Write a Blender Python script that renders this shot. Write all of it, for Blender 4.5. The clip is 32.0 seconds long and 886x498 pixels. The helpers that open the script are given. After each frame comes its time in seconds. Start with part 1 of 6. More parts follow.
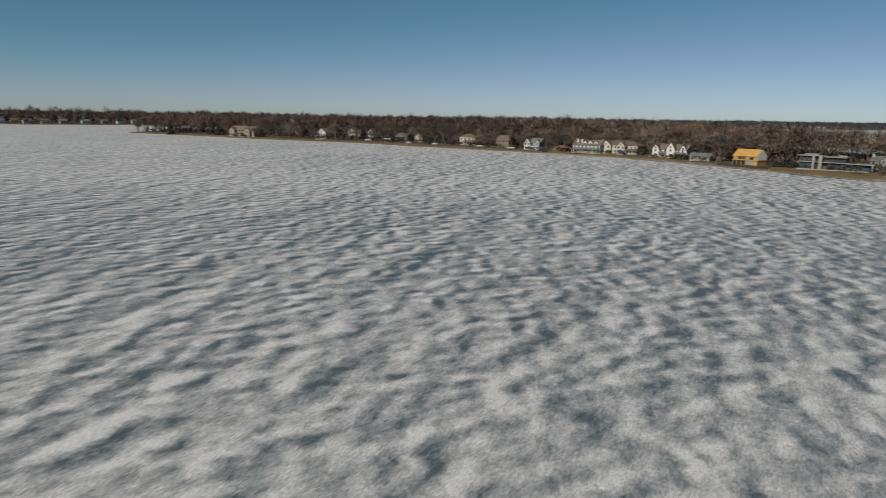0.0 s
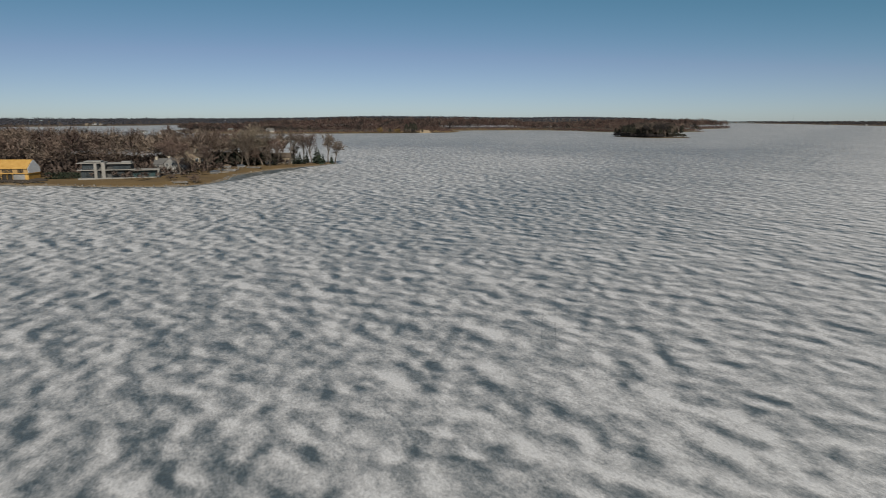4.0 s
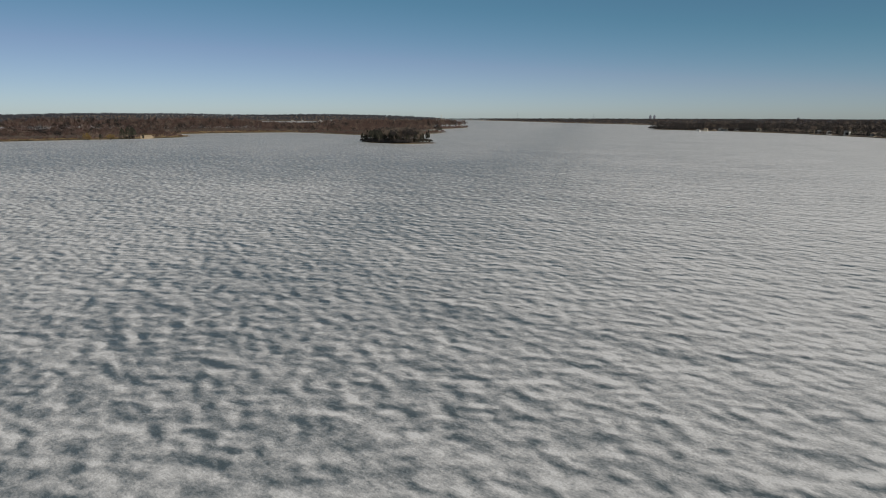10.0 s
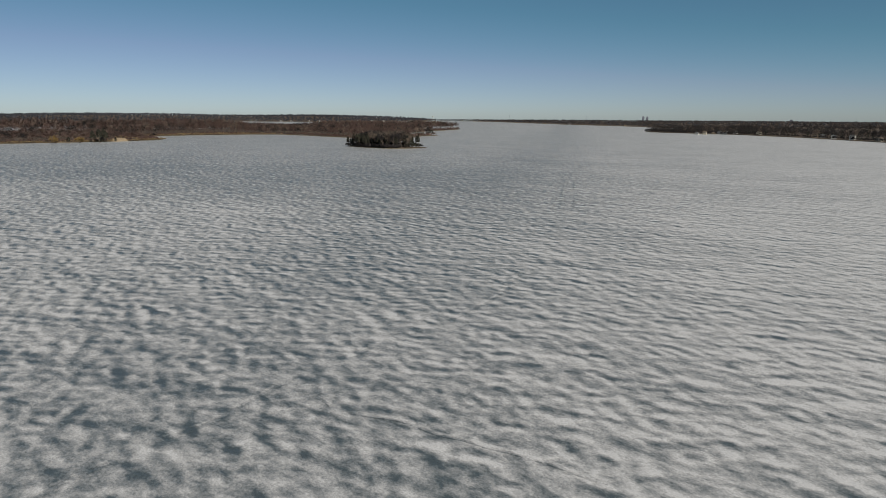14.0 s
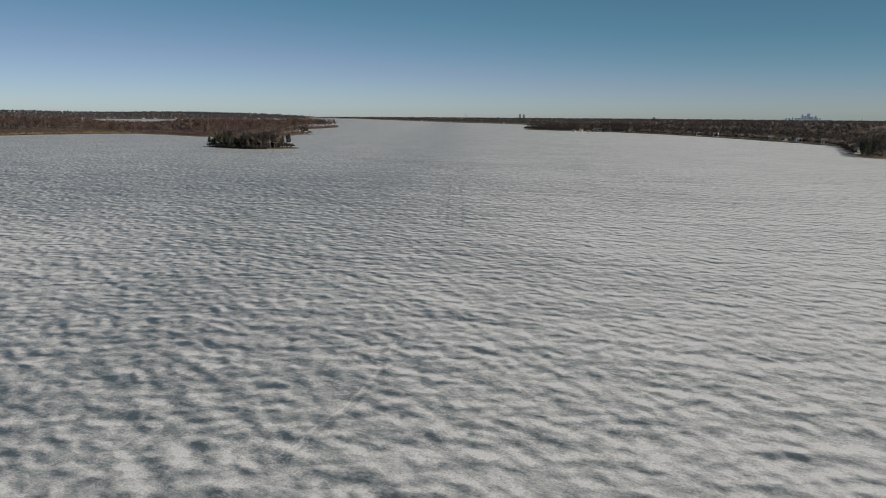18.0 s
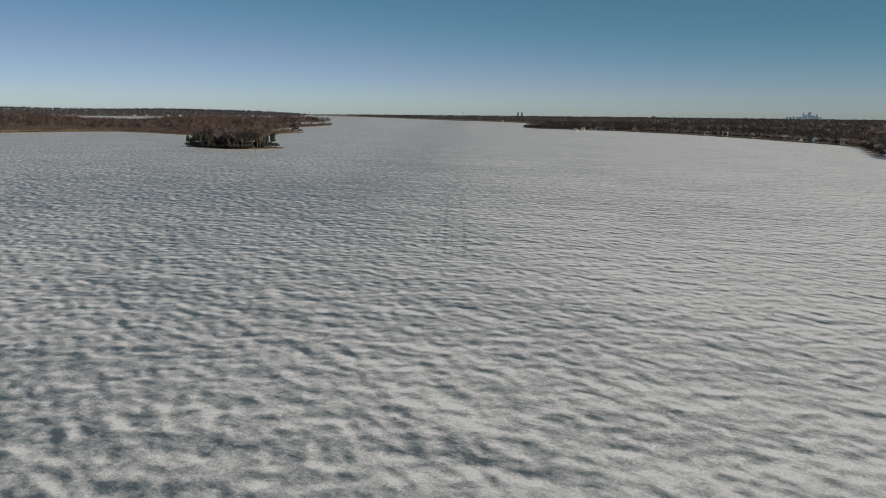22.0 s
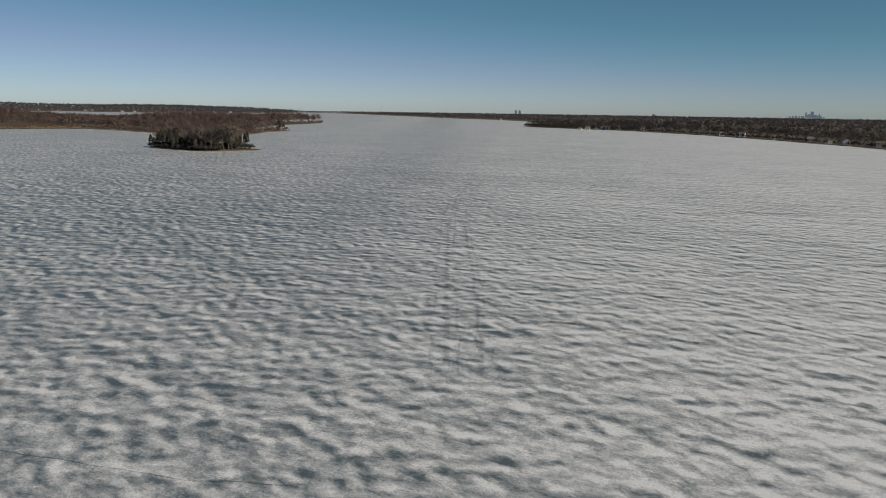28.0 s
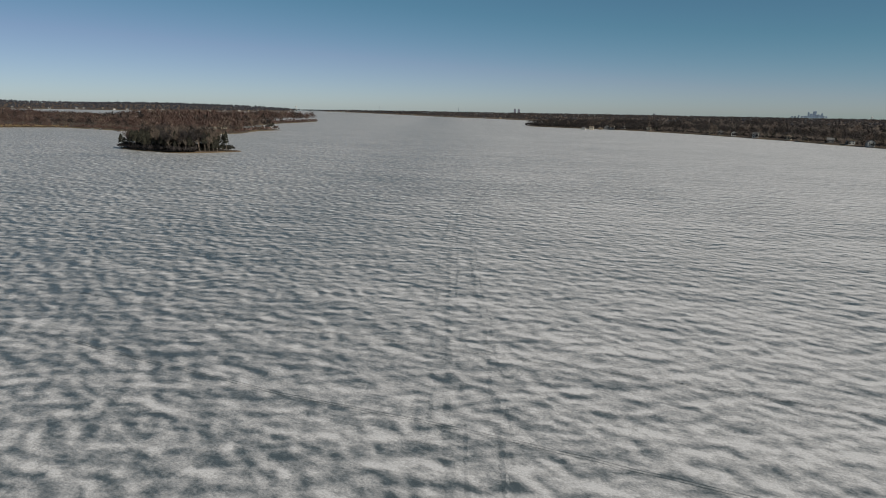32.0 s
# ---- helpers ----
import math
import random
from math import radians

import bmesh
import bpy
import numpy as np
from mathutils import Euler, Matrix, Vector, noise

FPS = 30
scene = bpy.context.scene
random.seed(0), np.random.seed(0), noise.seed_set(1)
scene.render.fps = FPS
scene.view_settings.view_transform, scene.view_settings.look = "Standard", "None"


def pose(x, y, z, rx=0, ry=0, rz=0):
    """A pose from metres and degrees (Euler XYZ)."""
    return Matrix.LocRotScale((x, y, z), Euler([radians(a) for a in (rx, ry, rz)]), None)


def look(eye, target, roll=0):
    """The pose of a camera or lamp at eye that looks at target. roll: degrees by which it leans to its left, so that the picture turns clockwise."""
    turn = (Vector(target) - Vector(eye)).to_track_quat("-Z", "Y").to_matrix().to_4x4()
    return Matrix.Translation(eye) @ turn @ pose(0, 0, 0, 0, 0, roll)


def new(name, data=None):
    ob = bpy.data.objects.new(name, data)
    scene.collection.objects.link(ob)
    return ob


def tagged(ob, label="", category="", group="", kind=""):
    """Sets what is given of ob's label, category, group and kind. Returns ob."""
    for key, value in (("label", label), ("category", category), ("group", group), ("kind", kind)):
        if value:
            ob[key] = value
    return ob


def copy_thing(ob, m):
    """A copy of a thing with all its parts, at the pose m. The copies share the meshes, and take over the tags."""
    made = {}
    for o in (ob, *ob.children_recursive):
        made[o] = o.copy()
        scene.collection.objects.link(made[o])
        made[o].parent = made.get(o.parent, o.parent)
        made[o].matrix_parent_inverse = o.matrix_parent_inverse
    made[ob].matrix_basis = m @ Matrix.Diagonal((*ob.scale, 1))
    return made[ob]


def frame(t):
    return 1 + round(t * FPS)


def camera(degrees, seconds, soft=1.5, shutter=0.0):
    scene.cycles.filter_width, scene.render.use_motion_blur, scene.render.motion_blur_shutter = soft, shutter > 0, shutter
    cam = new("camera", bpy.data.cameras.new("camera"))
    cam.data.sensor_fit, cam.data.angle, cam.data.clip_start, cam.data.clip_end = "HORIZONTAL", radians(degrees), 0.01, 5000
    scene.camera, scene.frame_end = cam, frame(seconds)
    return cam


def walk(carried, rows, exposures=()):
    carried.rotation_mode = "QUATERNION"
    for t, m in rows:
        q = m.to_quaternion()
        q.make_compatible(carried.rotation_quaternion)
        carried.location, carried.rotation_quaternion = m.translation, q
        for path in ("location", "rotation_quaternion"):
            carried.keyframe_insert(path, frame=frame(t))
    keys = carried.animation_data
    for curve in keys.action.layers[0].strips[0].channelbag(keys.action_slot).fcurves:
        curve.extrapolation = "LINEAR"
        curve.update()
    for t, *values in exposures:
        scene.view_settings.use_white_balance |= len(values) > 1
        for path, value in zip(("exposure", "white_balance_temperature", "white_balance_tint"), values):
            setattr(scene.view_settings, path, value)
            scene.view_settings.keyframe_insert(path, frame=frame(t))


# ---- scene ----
cam = camera(69.05, 32.0, soft=0.62, shutter=0.3)
# seconds, place in metres, then yaw, pitch and roll in degrees
ROWS = [
    (0.0, 0.00, 0.00, 21.36, 2.03, -11.61, -0.97),
    (0.5, 0.45, 6.42, 21.59, -3.86, -11.59, -0.85),
    (1.0, 1.64, 12.64, 21.84, -10.28, -11.56, -0.72),
    (1.5, 3.52, 18.45, 22.11, -18.30, -11.52, -0.59),
    (2.0, 6.34, 23.68, 22.44, -27.41, -11.46, -0.44),
    (2.5, 9.61, 28.38, 22.76, -34.44, -11.43, -0.30),
    (3.0, 13.42, 32.56, 23.14, -42.63, -11.40, -0.18),
    (3.5, 17.63, 36.03, 23.60, -50.38, -11.38, -0.09),
    (5.5, 36.73, 47.04, 25.33, -63.93, -11.51, -0.01),
    (6.0, 41.92, 49.20, 26.00, -66.99, -11.55, 0.00),
    (6.5, 47.28, 51.12, 26.90, -69.55, -11.57, -0.01),
    (7.0, 52.84, 52.97, 28.02, -71.22, -11.60, -0.00),
    (7.5, 58.36, 54.64, 29.28, -73.00, -11.63, 0.01),
    (8.0, 64.13, 56.20, 30.65, -74.57, -11.66, 0.01),
    (8.5, 69.86, 57.75, 32.05, -75.43, -11.70, 0.01),
    (9.0, 75.50, 59.10, 33.42, -76.46, -11.73, -0.01),
    (9.5, 81.39, 60.37, 34.83, -77.16, -11.74, -0.04),
    (10.0, 87.40, 61.64, 36.24, -77.47, -11.76, -0.09),
    (10.5, 93.46, 62.99, 37.54, -77.54, -11.76, -0.15),
    (11.0, 99.59, 64.25, 38.65, -77.57, -11.75, -0.21),
    (11.5, 105.73, 65.60, 39.32, -77.61, -11.72, -0.25),
    (12.0, 111.98, 66.95, 39.48, -77.64, -11.72, -0.26),
    (12.5, 118.45, 68.34, 39.46, -77.67, -11.71, -0.27),
    (13.0, 124.99, 69.65, 39.42, -77.70, -11.71, -0.27),
    (13.5, 131.58, 71.00, 39.42, -77.74, -11.72, -0.27),
    (14.0, 138.24, 72.27, 39.44, -78.22, -11.73, -0.29),
    (14.5, 144.91, 73.33, 39.48, -81.26, -11.76, -0.32),
    (15.0, 151.45, 74.07, 39.52, -83.73, -11.79, -0.35),
    (15.5, 157.96, 74.40, 39.55, -86.76, -11.81, -0.37),
    (17.5, 183.15, 75.13, 39.61, -88.51, -11.87, -0.37),
    (18.0, 189.69, 75.30, 39.46, -88.57, -11.89, -0.38),
    (18.5, 196.32, 75.42, 39.21, -88.64, -11.91, -0.40),
    (19.0, 202.95, 75.54, 39.03, -88.67, -11.92, -0.43),
    (19.5, 209.57, 75.66, 39.01, -88.69, -11.93, -0.45),
    (20.0, 216.24, 75.83, 39.08, -88.71, -11.95, -0.47),
    (20.5, 222.91, 76.07, 39.13, -88.75, -11.98, -0.49),
    (21.0, 229.65, 76.20, 39.12, -88.79, -12.01, -0.50),
    (21.5, 236.40, 76.36, 39.07, -88.81, -12.05, -0.52),
    (22.0, 243.11, 76.52, 39.11, -88.82, -12.07, -0.53),
    (22.5, 249.94, 76.69, 39.13, -88.86, -12.09, -0.55),
    (23.0, 256.65, 76.85, 39.13, -88.87, -12.12, -0.57),
    (23.5, 263.40, 76.97, 39.17, -88.90, -12.14, -0.59),
    (24.0, 270.14, 77.10, 39.19, -88.93, -12.17, -0.62),
    (24.5, 276.89, 77.18, 39.17, -88.95, -12.18, -0.64),
    (25.0, 283.68, 77.34, 39.20, -88.98, -12.20, -0.66),
    (25.5, 290.43, 77.51, 39.26, -89.01, -12.21, -0.67),
    (27.5, 317.06, 78.86, 39.44, -89.12, -12.28, -0.79),
    (28.0, 323.68, 78.98, 39.38, -89.14, -12.29, -0.82),
    (28.5, 330.27, 79.14, 39.30, -89.18, -12.29, -0.85),
    (29.0, 336.85, 79.35, 39.19, -89.20, -12.29, -0.88),
    (29.5, 343.48, 79.55, 39.02, -89.21, -12.31, -0.91),
    (30.0, 350.14, 79.63, 38.87, -89.24, -12.31, -0.93),
    (30.5, 356.81, 79.76, 38.75, -89.26, -12.33, -0.94),
    (31.0, 363.52, 79.84, 38.71, -89.28, -12.34, -0.95),
    (31.5, 370.23, 79.88, 38.71, -89.31, -12.36, -0.95),
    (32.0, 376.89, 79.96, 38.71, -89.30, -12.39, -0.95),
]
walk(cam, [(t, pose(x, y, z, 90 + pitch, roll, yaw)) for t, x, y, z, yaw, pitch, roll in ROWS],
     exposures=[(0.0, 0.0, 6920.0, 7.5), (32.0, 0.0, 6920.0, 7.5)])

# ---------------------------------------------------------------- light
SUN_DIR = Vector((-0.56, -0.61, 0.56)).normalized()     # towards the sun: south-west, 34 degrees high
world = bpy.data.worlds.new("sky_world")
scene.world = world
world.use_nodes = True
wn = world.node_tree.nodes
sky = wn.new("ShaderNodeTexSky")
sky.sky_type = "NISHITA"
sky.sun_disc = False
sky.sun_elevation = math.asin(SUN_DIR.z)
sky.sun_rotation = math.atan2(SUN_DIR.x, SUN_DIR.y)
sky.altitude, sky.air_density, sky.dust_density, sky.ozone_density = 300, 0.5, 0.35, 1.9
wn["Background"].inputs["Strength"].default_value = 0.085
# clear winter air: teal overhead, greyer and a little warmer in the bright band low down
grey_of = wn.new("ShaderNodeRGBToBW")
level = wn.new("ShaderNodeMath")
level.operation, level.inputs[1].default_value = "MULTIPLY", 0.2
band = wn.new("ShaderNodeValToRGB")
band.color_ramp.elements[0].position, band.color_ramp.elements[0].color = 0.35, (0.59, 0.87, 0.82, 1)
band.color_ramp.elements[1].position, band.color_ramp.elements[1].color = 1.0, (0.76, 0.745, 0.765, 1)
band.color_ramp.elements.new(0.62).color = (0.56, 0.81, 0.755, 1)
clear = wn.new("ShaderNodeMix")
clear.data_type, clear.blend_type = "RGBA", "MULTIPLY"
clear.inputs["Factor"].default_value = 1.0
for a, b in ((sky.outputs["Color"], grey_of.inputs["Color"]), (grey_of.outputs["Val"], level.inputs[0]), (level.outputs["Value"], band.inputs["Fac"]),
             (sky.outputs["Color"], clear.inputs["A"]), (band.outputs["Color"], clear.inputs["B"]), (clear.outputs["Result"], wn["Background"].inputs["Color"])):
    world.node_tree.links.new(a, b)
sun = new("sun", bpy.data.lights.new("sun", "SUN"))
sun.data.energy, sun.data.angle, sun.data.color = 4.4, radians(0.55), (1.0, 0.95, 0.88)
sun.matrix_world = look(SUN_DIR * 300, (0, 0, 0))

# ---------------------------------------------------------------- materials


def bare(name):
    """A new node material: its nodes, links and shader."""
    m = bpy.data.materials.new(name)
    m.use_nodes = True
    return m, m.node_tree.nodes, m.node_tree.links, m.node_tree.nodes["Principled BSDF"]


def noise_at(nodes, links, source, scale, detail=3.0, rough=0.55, distort=0.0):
    n = nodes.new("ShaderNodeTexNoise")
    n.inputs["Scale"].default_value, n.inputs["Detail"].default_value = scale, detail
    n.inputs["Roughness"].default_value, n.inputs["Distortion"].default_value = rough, distort
    links.new(source, n.inputs["Vector"])
    return n.outputs["Fac"]


def steps(nodes, links, source, stops):
    r = nodes.new("ShaderNodeValToRGB")
    while len(r.color_ramp.elements) < len(stops):
        r.color_ramp.elements.new(0.5)
    for e, (at, c) in zip(r.color_ramp.elements, stops):
        e.position, e.color = at, (*c, 1) if len(c) == 3 else c
    links.new(source, r.inputs["Fac"])
    return r.outputs["Color"]


def blend(nodes, links, fac, a, b, mode="MIX"):
    n = nodes.new("ShaderNodeMix")
    n.data_type, n.blend_type = "RGBA", mode
    for sock, v in ((n.inputs["Factor"], fac), (n.inputs["A"], a), (n.inputs["B"], b)):
        if isinstance(v, (int, float)):
            sock.default_value = v
        elif isinstance(v, tuple):
            sock.default_value = (*v, 1)
        else:
            links.new(v, sock)
    return n.outputs["Result"]


def maths(nodes, links, op, a, b=0.0, clamp=False):
    n = nodes.new("ShaderNodeMath")
    n.operation, n.use_clamp = op, clamp
    for sock, v in zip(n.inputs, (a, b)):
        if isinstance(v, (int, float)):
            sock.default_value = v
        else:
            links.new(v, sock)
    return n.outputs["Value"]


def rough_mat(name, a, b, coarse, fine, rough=0.8, bump=0.3, depth=0.05, metal=0.0, island=0.0, own=0.0, spec=0.4, stretch=None):
    """Two tones mixed by a coarse noise, mottled by a fine one, with relief. island, own: variation by piece and by object."""
    m, N, L, shader = bare(name)
    tc = N.new("ShaderNodeTexCoord").outputs["Object"]
    if stretch:
        mp = N.new("ShaderNodeMapping")
        mp.inputs["Scale"].default_value = stretch
        L.new(tc, mp.inputs["Vector"])
        tc = mp.outputs["Vector"]
    big, small = noise_at(N, L, tc, coarse, 4), noise_at(N, L, tc, fine, 5, 0.65)
    c = blend(N, L, steps(N, L, big, [(0.32, (0, 0, 0)), (0.68, (1, 1, 1))]), a, b)
    c = blend(N, L, 0.55, c, steps(N, L, small, [(0.25, (0.35, 0.35, 0.35)), (0.75, (1.0, 1.0, 1.0))]), "MULTIPLY")
    for amount, node, out in ((island, "ShaderNodeNewGeometry", "Random Per Island"), (own, "ShaderNodeObjectInfo", "Random")):
        if amount:
            r = N.new(node).outputs[out]
            lo = 1 - amount
            c = blend(N, L, 1.0, c, steps(N, L, r, [(0.0, (lo, lo, lo)), (1.0, (1 + amount * 0.6,) * 3)]), "MULTIPLY")
    L.new(c, shader.inputs["Base Color"])
    shader.inputs["Roughness"].default_value, shader.inputs["Metallic"].default_value = rough, metal
    shader.inputs["Specular IOR Level"].default_value = spec
    if bump:
        bn = N.new("ShaderNodeBump")
        bn.inputs["Strength"].default_value, bn.inputs["Distance"].default_value = bump, depth
        L.new(small, bn.inputs["Height"])
        L.new(bn.outputs["Normal"], shader.inputs["Normal"])
    return m


def ice_mat(name, dark, light, shift=0.0, roughness=0.5):
    """Old snow frozen to grey ice: soft cells a few metres across in loose rows, fine grain, wide weak patches."""
    m, N, L, shader = bare(name)
    tc = N.new("ShaderNodeTexCoord").outputs["Object"]

    def turned(source, angle, sx, sy, off=0.0):
        mp = N.new("ShaderNodeMapping")
        mp.vector_type = "TEXTURE"
        mp.inputs["Location"].default_value = (off, off * 0.7, 0)
        mp.inputs["Rotation"].default_value = (0, 0, radians(angle))
        mp.inputs["Scale"].default_value = (sx, sy, 1)
        L.new(source, mp.inputs["Vector"])
        return mp.outputs["Vector"]

    # the rows wander: the ground plan is warped by a soft noise
    warp = N.new("ShaderNodeTexNoise")
    warp.inputs["Scale"].default_value, warp.inputs["Detail"].default_value = 0.35, 2.0
    L.new(tc, warp.inputs["Vector"])
    centred = N.new("ShaderNodeVectorMath")
    centred.operation = "SUBTRACT"
    centred.inputs[1].default_value = (0.5, 0.5, 0.5)
    L.new(warp.outputs["Color"], centred.inputs[0])
    pushed = N.new("ShaderNodeVectorMath")
    pushed.operation = "MULTIPLY_ADD"
    pushed.inputs[1].default_value = (1.7, 1.7, 0)
    L.new(centred.outputs["Vector"], pushed.inputs[0])
    L.new(tc, pushed.inputs[2])
    bent = pushed.outputs["Vector"]

    def cells(wavelength, angle, along, order, waves, off):
        """Rows of cells; order: 0 scattered, 1 strict rows."""
        g = N.new("ShaderNodeTexGabor")
        g.gabor_type = "2D"
        for key, value in (("Scale", 1.0 / (waves * wavelength)), ("Frequency", waves), ("Anisotropy", order)):
            g.inputs[key].default_value = value
        for sock in g.inputs:
            if sock.name == "Orientation" and sock.type == "VALUE":
                sock.default_value = radians(90)
        L.new(turned(bent, angle, along, 1.0, off), g.inputs["Vector"])
        return g.outputs["Value"]

    small = cells(2.8, 62, 1.25, 0.35, 1.5, 5)
    large = cells(4.8, 66, 1.3, 0.4, 1.5, 40)
    rows = cells(9.5, 72, 1.6, 0.6, 1.4, 90)
    bars = cells(17.0, 74, 1.8, 0.7, 1.4, 140)
    blot = noise_at(N, L, turned(bent, 58, 2.6, 1.7, 31), 1.0, 4.0, 0.6, 0.4)
    streak = noise_at(N, L, turned(bent, 64, 1.7, 0.6, 7), 1.0, 3.0, 0.62, 0.5)
    wide = noise_at(N, L, turned(tc, 60, 95, 60, 11), 1.0, 3.0, 0.5)
    zone = noise_at(N, L, turned(tc, 70, 26, 15, 23), 1.0, 2.0, 0.5)
    grain = noise_at(N, L, turned(tc, 60, 0.34, 0.20), 1.0, 4.0, 0.7)
    crumb = noise_at(N, L, turned(tc, 66, 0.9, 0.6, 3), 1.0, 3.0, 0.65)
    place = N.new("ShaderNodeSeparateXYZ")
    L.new(tc, place.inputs["Vector"])
    x, y = place.outputs["X"], place.outputs["Y"]

    def add(*terms):
        total = terms[0]
        for term in terms[1:]:
            total = maths(N, L, "ADD", total, term)
        return total

    def part_of(value, gain):
        return maths(N, L, "MULTIPLY", maths(N, L, "SUBTRACT", value, 0.5), gain)

    def held(value, least, most):
        return maths(N, L, "MINIMUM", maths(N, L, "MAXIMUM", value, least), most)

    # the ice is lighter towards the long southern shore
    spread = add(1.0, held(maths(N, L, "MULTIPLY", maths(N, L, "SUBTRACT", x, 250.0), 0.004), 0.0, 20.0))
    south = held(maths(N, L, "DIVIDE", maths(N, L, "MULTIPLY", maths(N, L, "SUBTRACT", 70.0, y), 0.0105), spread), -0.6, 0.9)
    # painted lens fall-off bends round the western end: darker houses' side, lighter open side
    bend = maths(N, L, "MULTIPLY", maths(N, L, "POWER", 2.718, maths(N, L, "MULTIPLY", x, -0.025)), 45.0)
    open_side = held(maths(N, L, "MULTIPLY", maths(N, L, "SUBTRACT", maths(N, L, "SUBTRACT", 80.0, bend), y), 0.006), -0.12, 0.25)
    # and lighter again under the northern shores
    beyond = held(maths(N, L, "MULTIPLY", maths(N, L, "SUBTRACT", y, 125.0), 0.013), 0.0, 1.0)
    near_houses = held(maths(N, L, "MULTIPLY", maths(N, L, "SUBTRACT", 480.0, x), 0.008), 0.0, 1.0)
    beyond = maths(N, L, "MULTIPLY", beyond, add(maths(N, L, "MULTIPLY", near_houses, 0.35), 0.5))
    west = held(maths(N, L, "MULTIPLY", maths(N, L, "SUBTRACT", 260.0, x), 0.006), 0.0, 1.0)
    beyond = add(beyond, maths(N, L, "MULTIPLY", west, held(maths(N, L, "MULTIPLY", maths(N, L, "SUBTRACT", y, 75.0), 0.010), 0.0, 0.5)))
    east = maths(N, L, "MULTIPLY", held(maths(N, L, "MULTIPLY", maths(N, L, "SUBTRACT", x, 400.0), 0.01), 0.0, 1.0), held(maths(N, L, "MULTIPLY", maths(N, L, "SUBTRACT", 75.0, y), 0.007), -0.4, 0.0))
    east = maths(N, L, "MULTIPLY", east, held(maths(N, L, "MULTIPLY", maths(N, L, "SUBTRACT", 750.0, x), 0.005), 0.0, 1.0))
    middle = maths(N, L, "SUBTRACT", held(maths(N, L, "MULTIPLY", maths(N, L, "SUBTRACT", x, 190.0), 0.005), 0.0, 0.32), held(maths(N, L, "MULTIPLY", maths(N, L, "SUBTRACT", x, 430.0), 0.004), 0.0, 0.25))
    beyond = add(beyond, east, middle)
    v = add(part_of(small, 5.6), part_of(large, 5.6), part_of(rows, 2.7), part_of(bars, 1.2), part_of(blot, 3.8), part_of(streak, 2.6), part_of(wide, 1.5), part_of(zone, 1.5), part_of(crumb, 4.0), part_of(grain, 2.8),
            south, open_side, beyond)
    v = add(maths(N, L, "MULTIPLY", v, 0.19), 0.595 + shift)
    mid = tuple(d * 0.52 + l * 0.48 for d, l in zip(dark, light))
    c = steps(N, L, v, [(0.02, tuple(d * 0.8 for d in dark)), (0.20, dark), (0.50, mid), (0.78, light), (1.0, tuple(min(1.0, l * 1.32) for l in light))])
    c = blend(N, L, 0.34, c, steps(N, L, grain, [(0.34, (0.30, 0.31, 0.32)), (0.52, (0.85, 0.85, 0.85)), (0.66, (1.1, 1.1, 1.1))]), "MULTIPLY")
    L.new(c, shader.inputs["Base Color"])
    shader.inputs["Specular IOR Level"].default_value = 0.95
    L.new(steps(N, L, v, [(0.15, (roughness * 0.75,) * 3), (0.85, (roughness * 1.3,) * 3)]), shader.inputs["Roughness"])
    bn = N.new("ShaderNodeBump")
    bn.inputs["Strength"].default_value, bn.inputs["Distance"].default_value = 0.4, 0.22
    L.new(add(v, maths(N, L, "MULTIPLY", grain, 0.10)), bn.inputs["Height"])
    L.new(bn.outputs["Normal"], shader.inputs["Normal"])
    return m


def glass_mat(name, tint):
    m, N, L, shader = bare(name)
    tc = N.new("ShaderNodeTexCoord").outputs["Object"]
    L.new(steps(N, L, noise_at(N, L, tc, 0.6, 2), [(0.3, tuple(t * 0.5 for t in tint)), (0.7, tint)]), shader.inputs["Base Color"])
    shader.inputs["Roughness"].default_value, shader.inputs["IOR"].default_value = 0.08, 1.14
    return m


ICE_DARK, ICE_LIGHT = (0.093, 0.113, 0.120), (0.472, 0.468, 0.472)
ICE = ice_mat("lake_ice", ICE_DARK, ICE_LIGHT)
WET = ice_mat("wet_ice", ICE_DARK, ICE_LIGHT, -0.45, 0.4)
CRACK = ice_mat("crack_ice", ICE_DARK, ICE_LIGHT, -0.26)
RIM = ice_mat("crack_snow", ICE_DARK, ICE_LIGHT, 0.16)
TRACK = ice_mat("packed_track", ICE_DARK, ICE_LIGHT, -0.13)
SOIL = rough_mat("bare_soil", (0.045, 0.034, 0.026), (0.085, 0.064, 0.048), 0.2, 1.2, 0.95, 0.6, 0.08)
SAND = rough_mat("shore_sand", (0.25, 0.19, 0.125), (0.37, 0.30, 0.21), 0.06, 0.9, 0.95, 0.5, 0.08)
REED = rough_mat("dry_reeds", (0.30, 0.215, 0.115), (0.42, 0.31, 0.18), 0.03, 1.5, 0.95, 0.6, 0.2, island=0.25)
BARK = rough_mat("bark", (0.098, 0.078, 0.065), (0.208, 0.169, 0.137), 0.6, 6.0, 0.95, 0.6, 0.05, own=0.3)
TWIG_GREY = rough_mat("grey_twigs", (0.178, 0.130, 0.106), (0.272, 0.203, 0.163), 0.09, 0.9, 0.95, 0.0, island=0.12, own=0.25)
TWIG_RED = rough_mat("red_brown_twigs", (0.121, 0.075, 0.064), (0.191, 0.121, 0.101), 0.07, 0.9, 0.95, 0.0, island=0.12, own=0.25)
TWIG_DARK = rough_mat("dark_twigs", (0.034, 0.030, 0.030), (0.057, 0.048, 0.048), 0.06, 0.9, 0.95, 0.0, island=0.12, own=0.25)
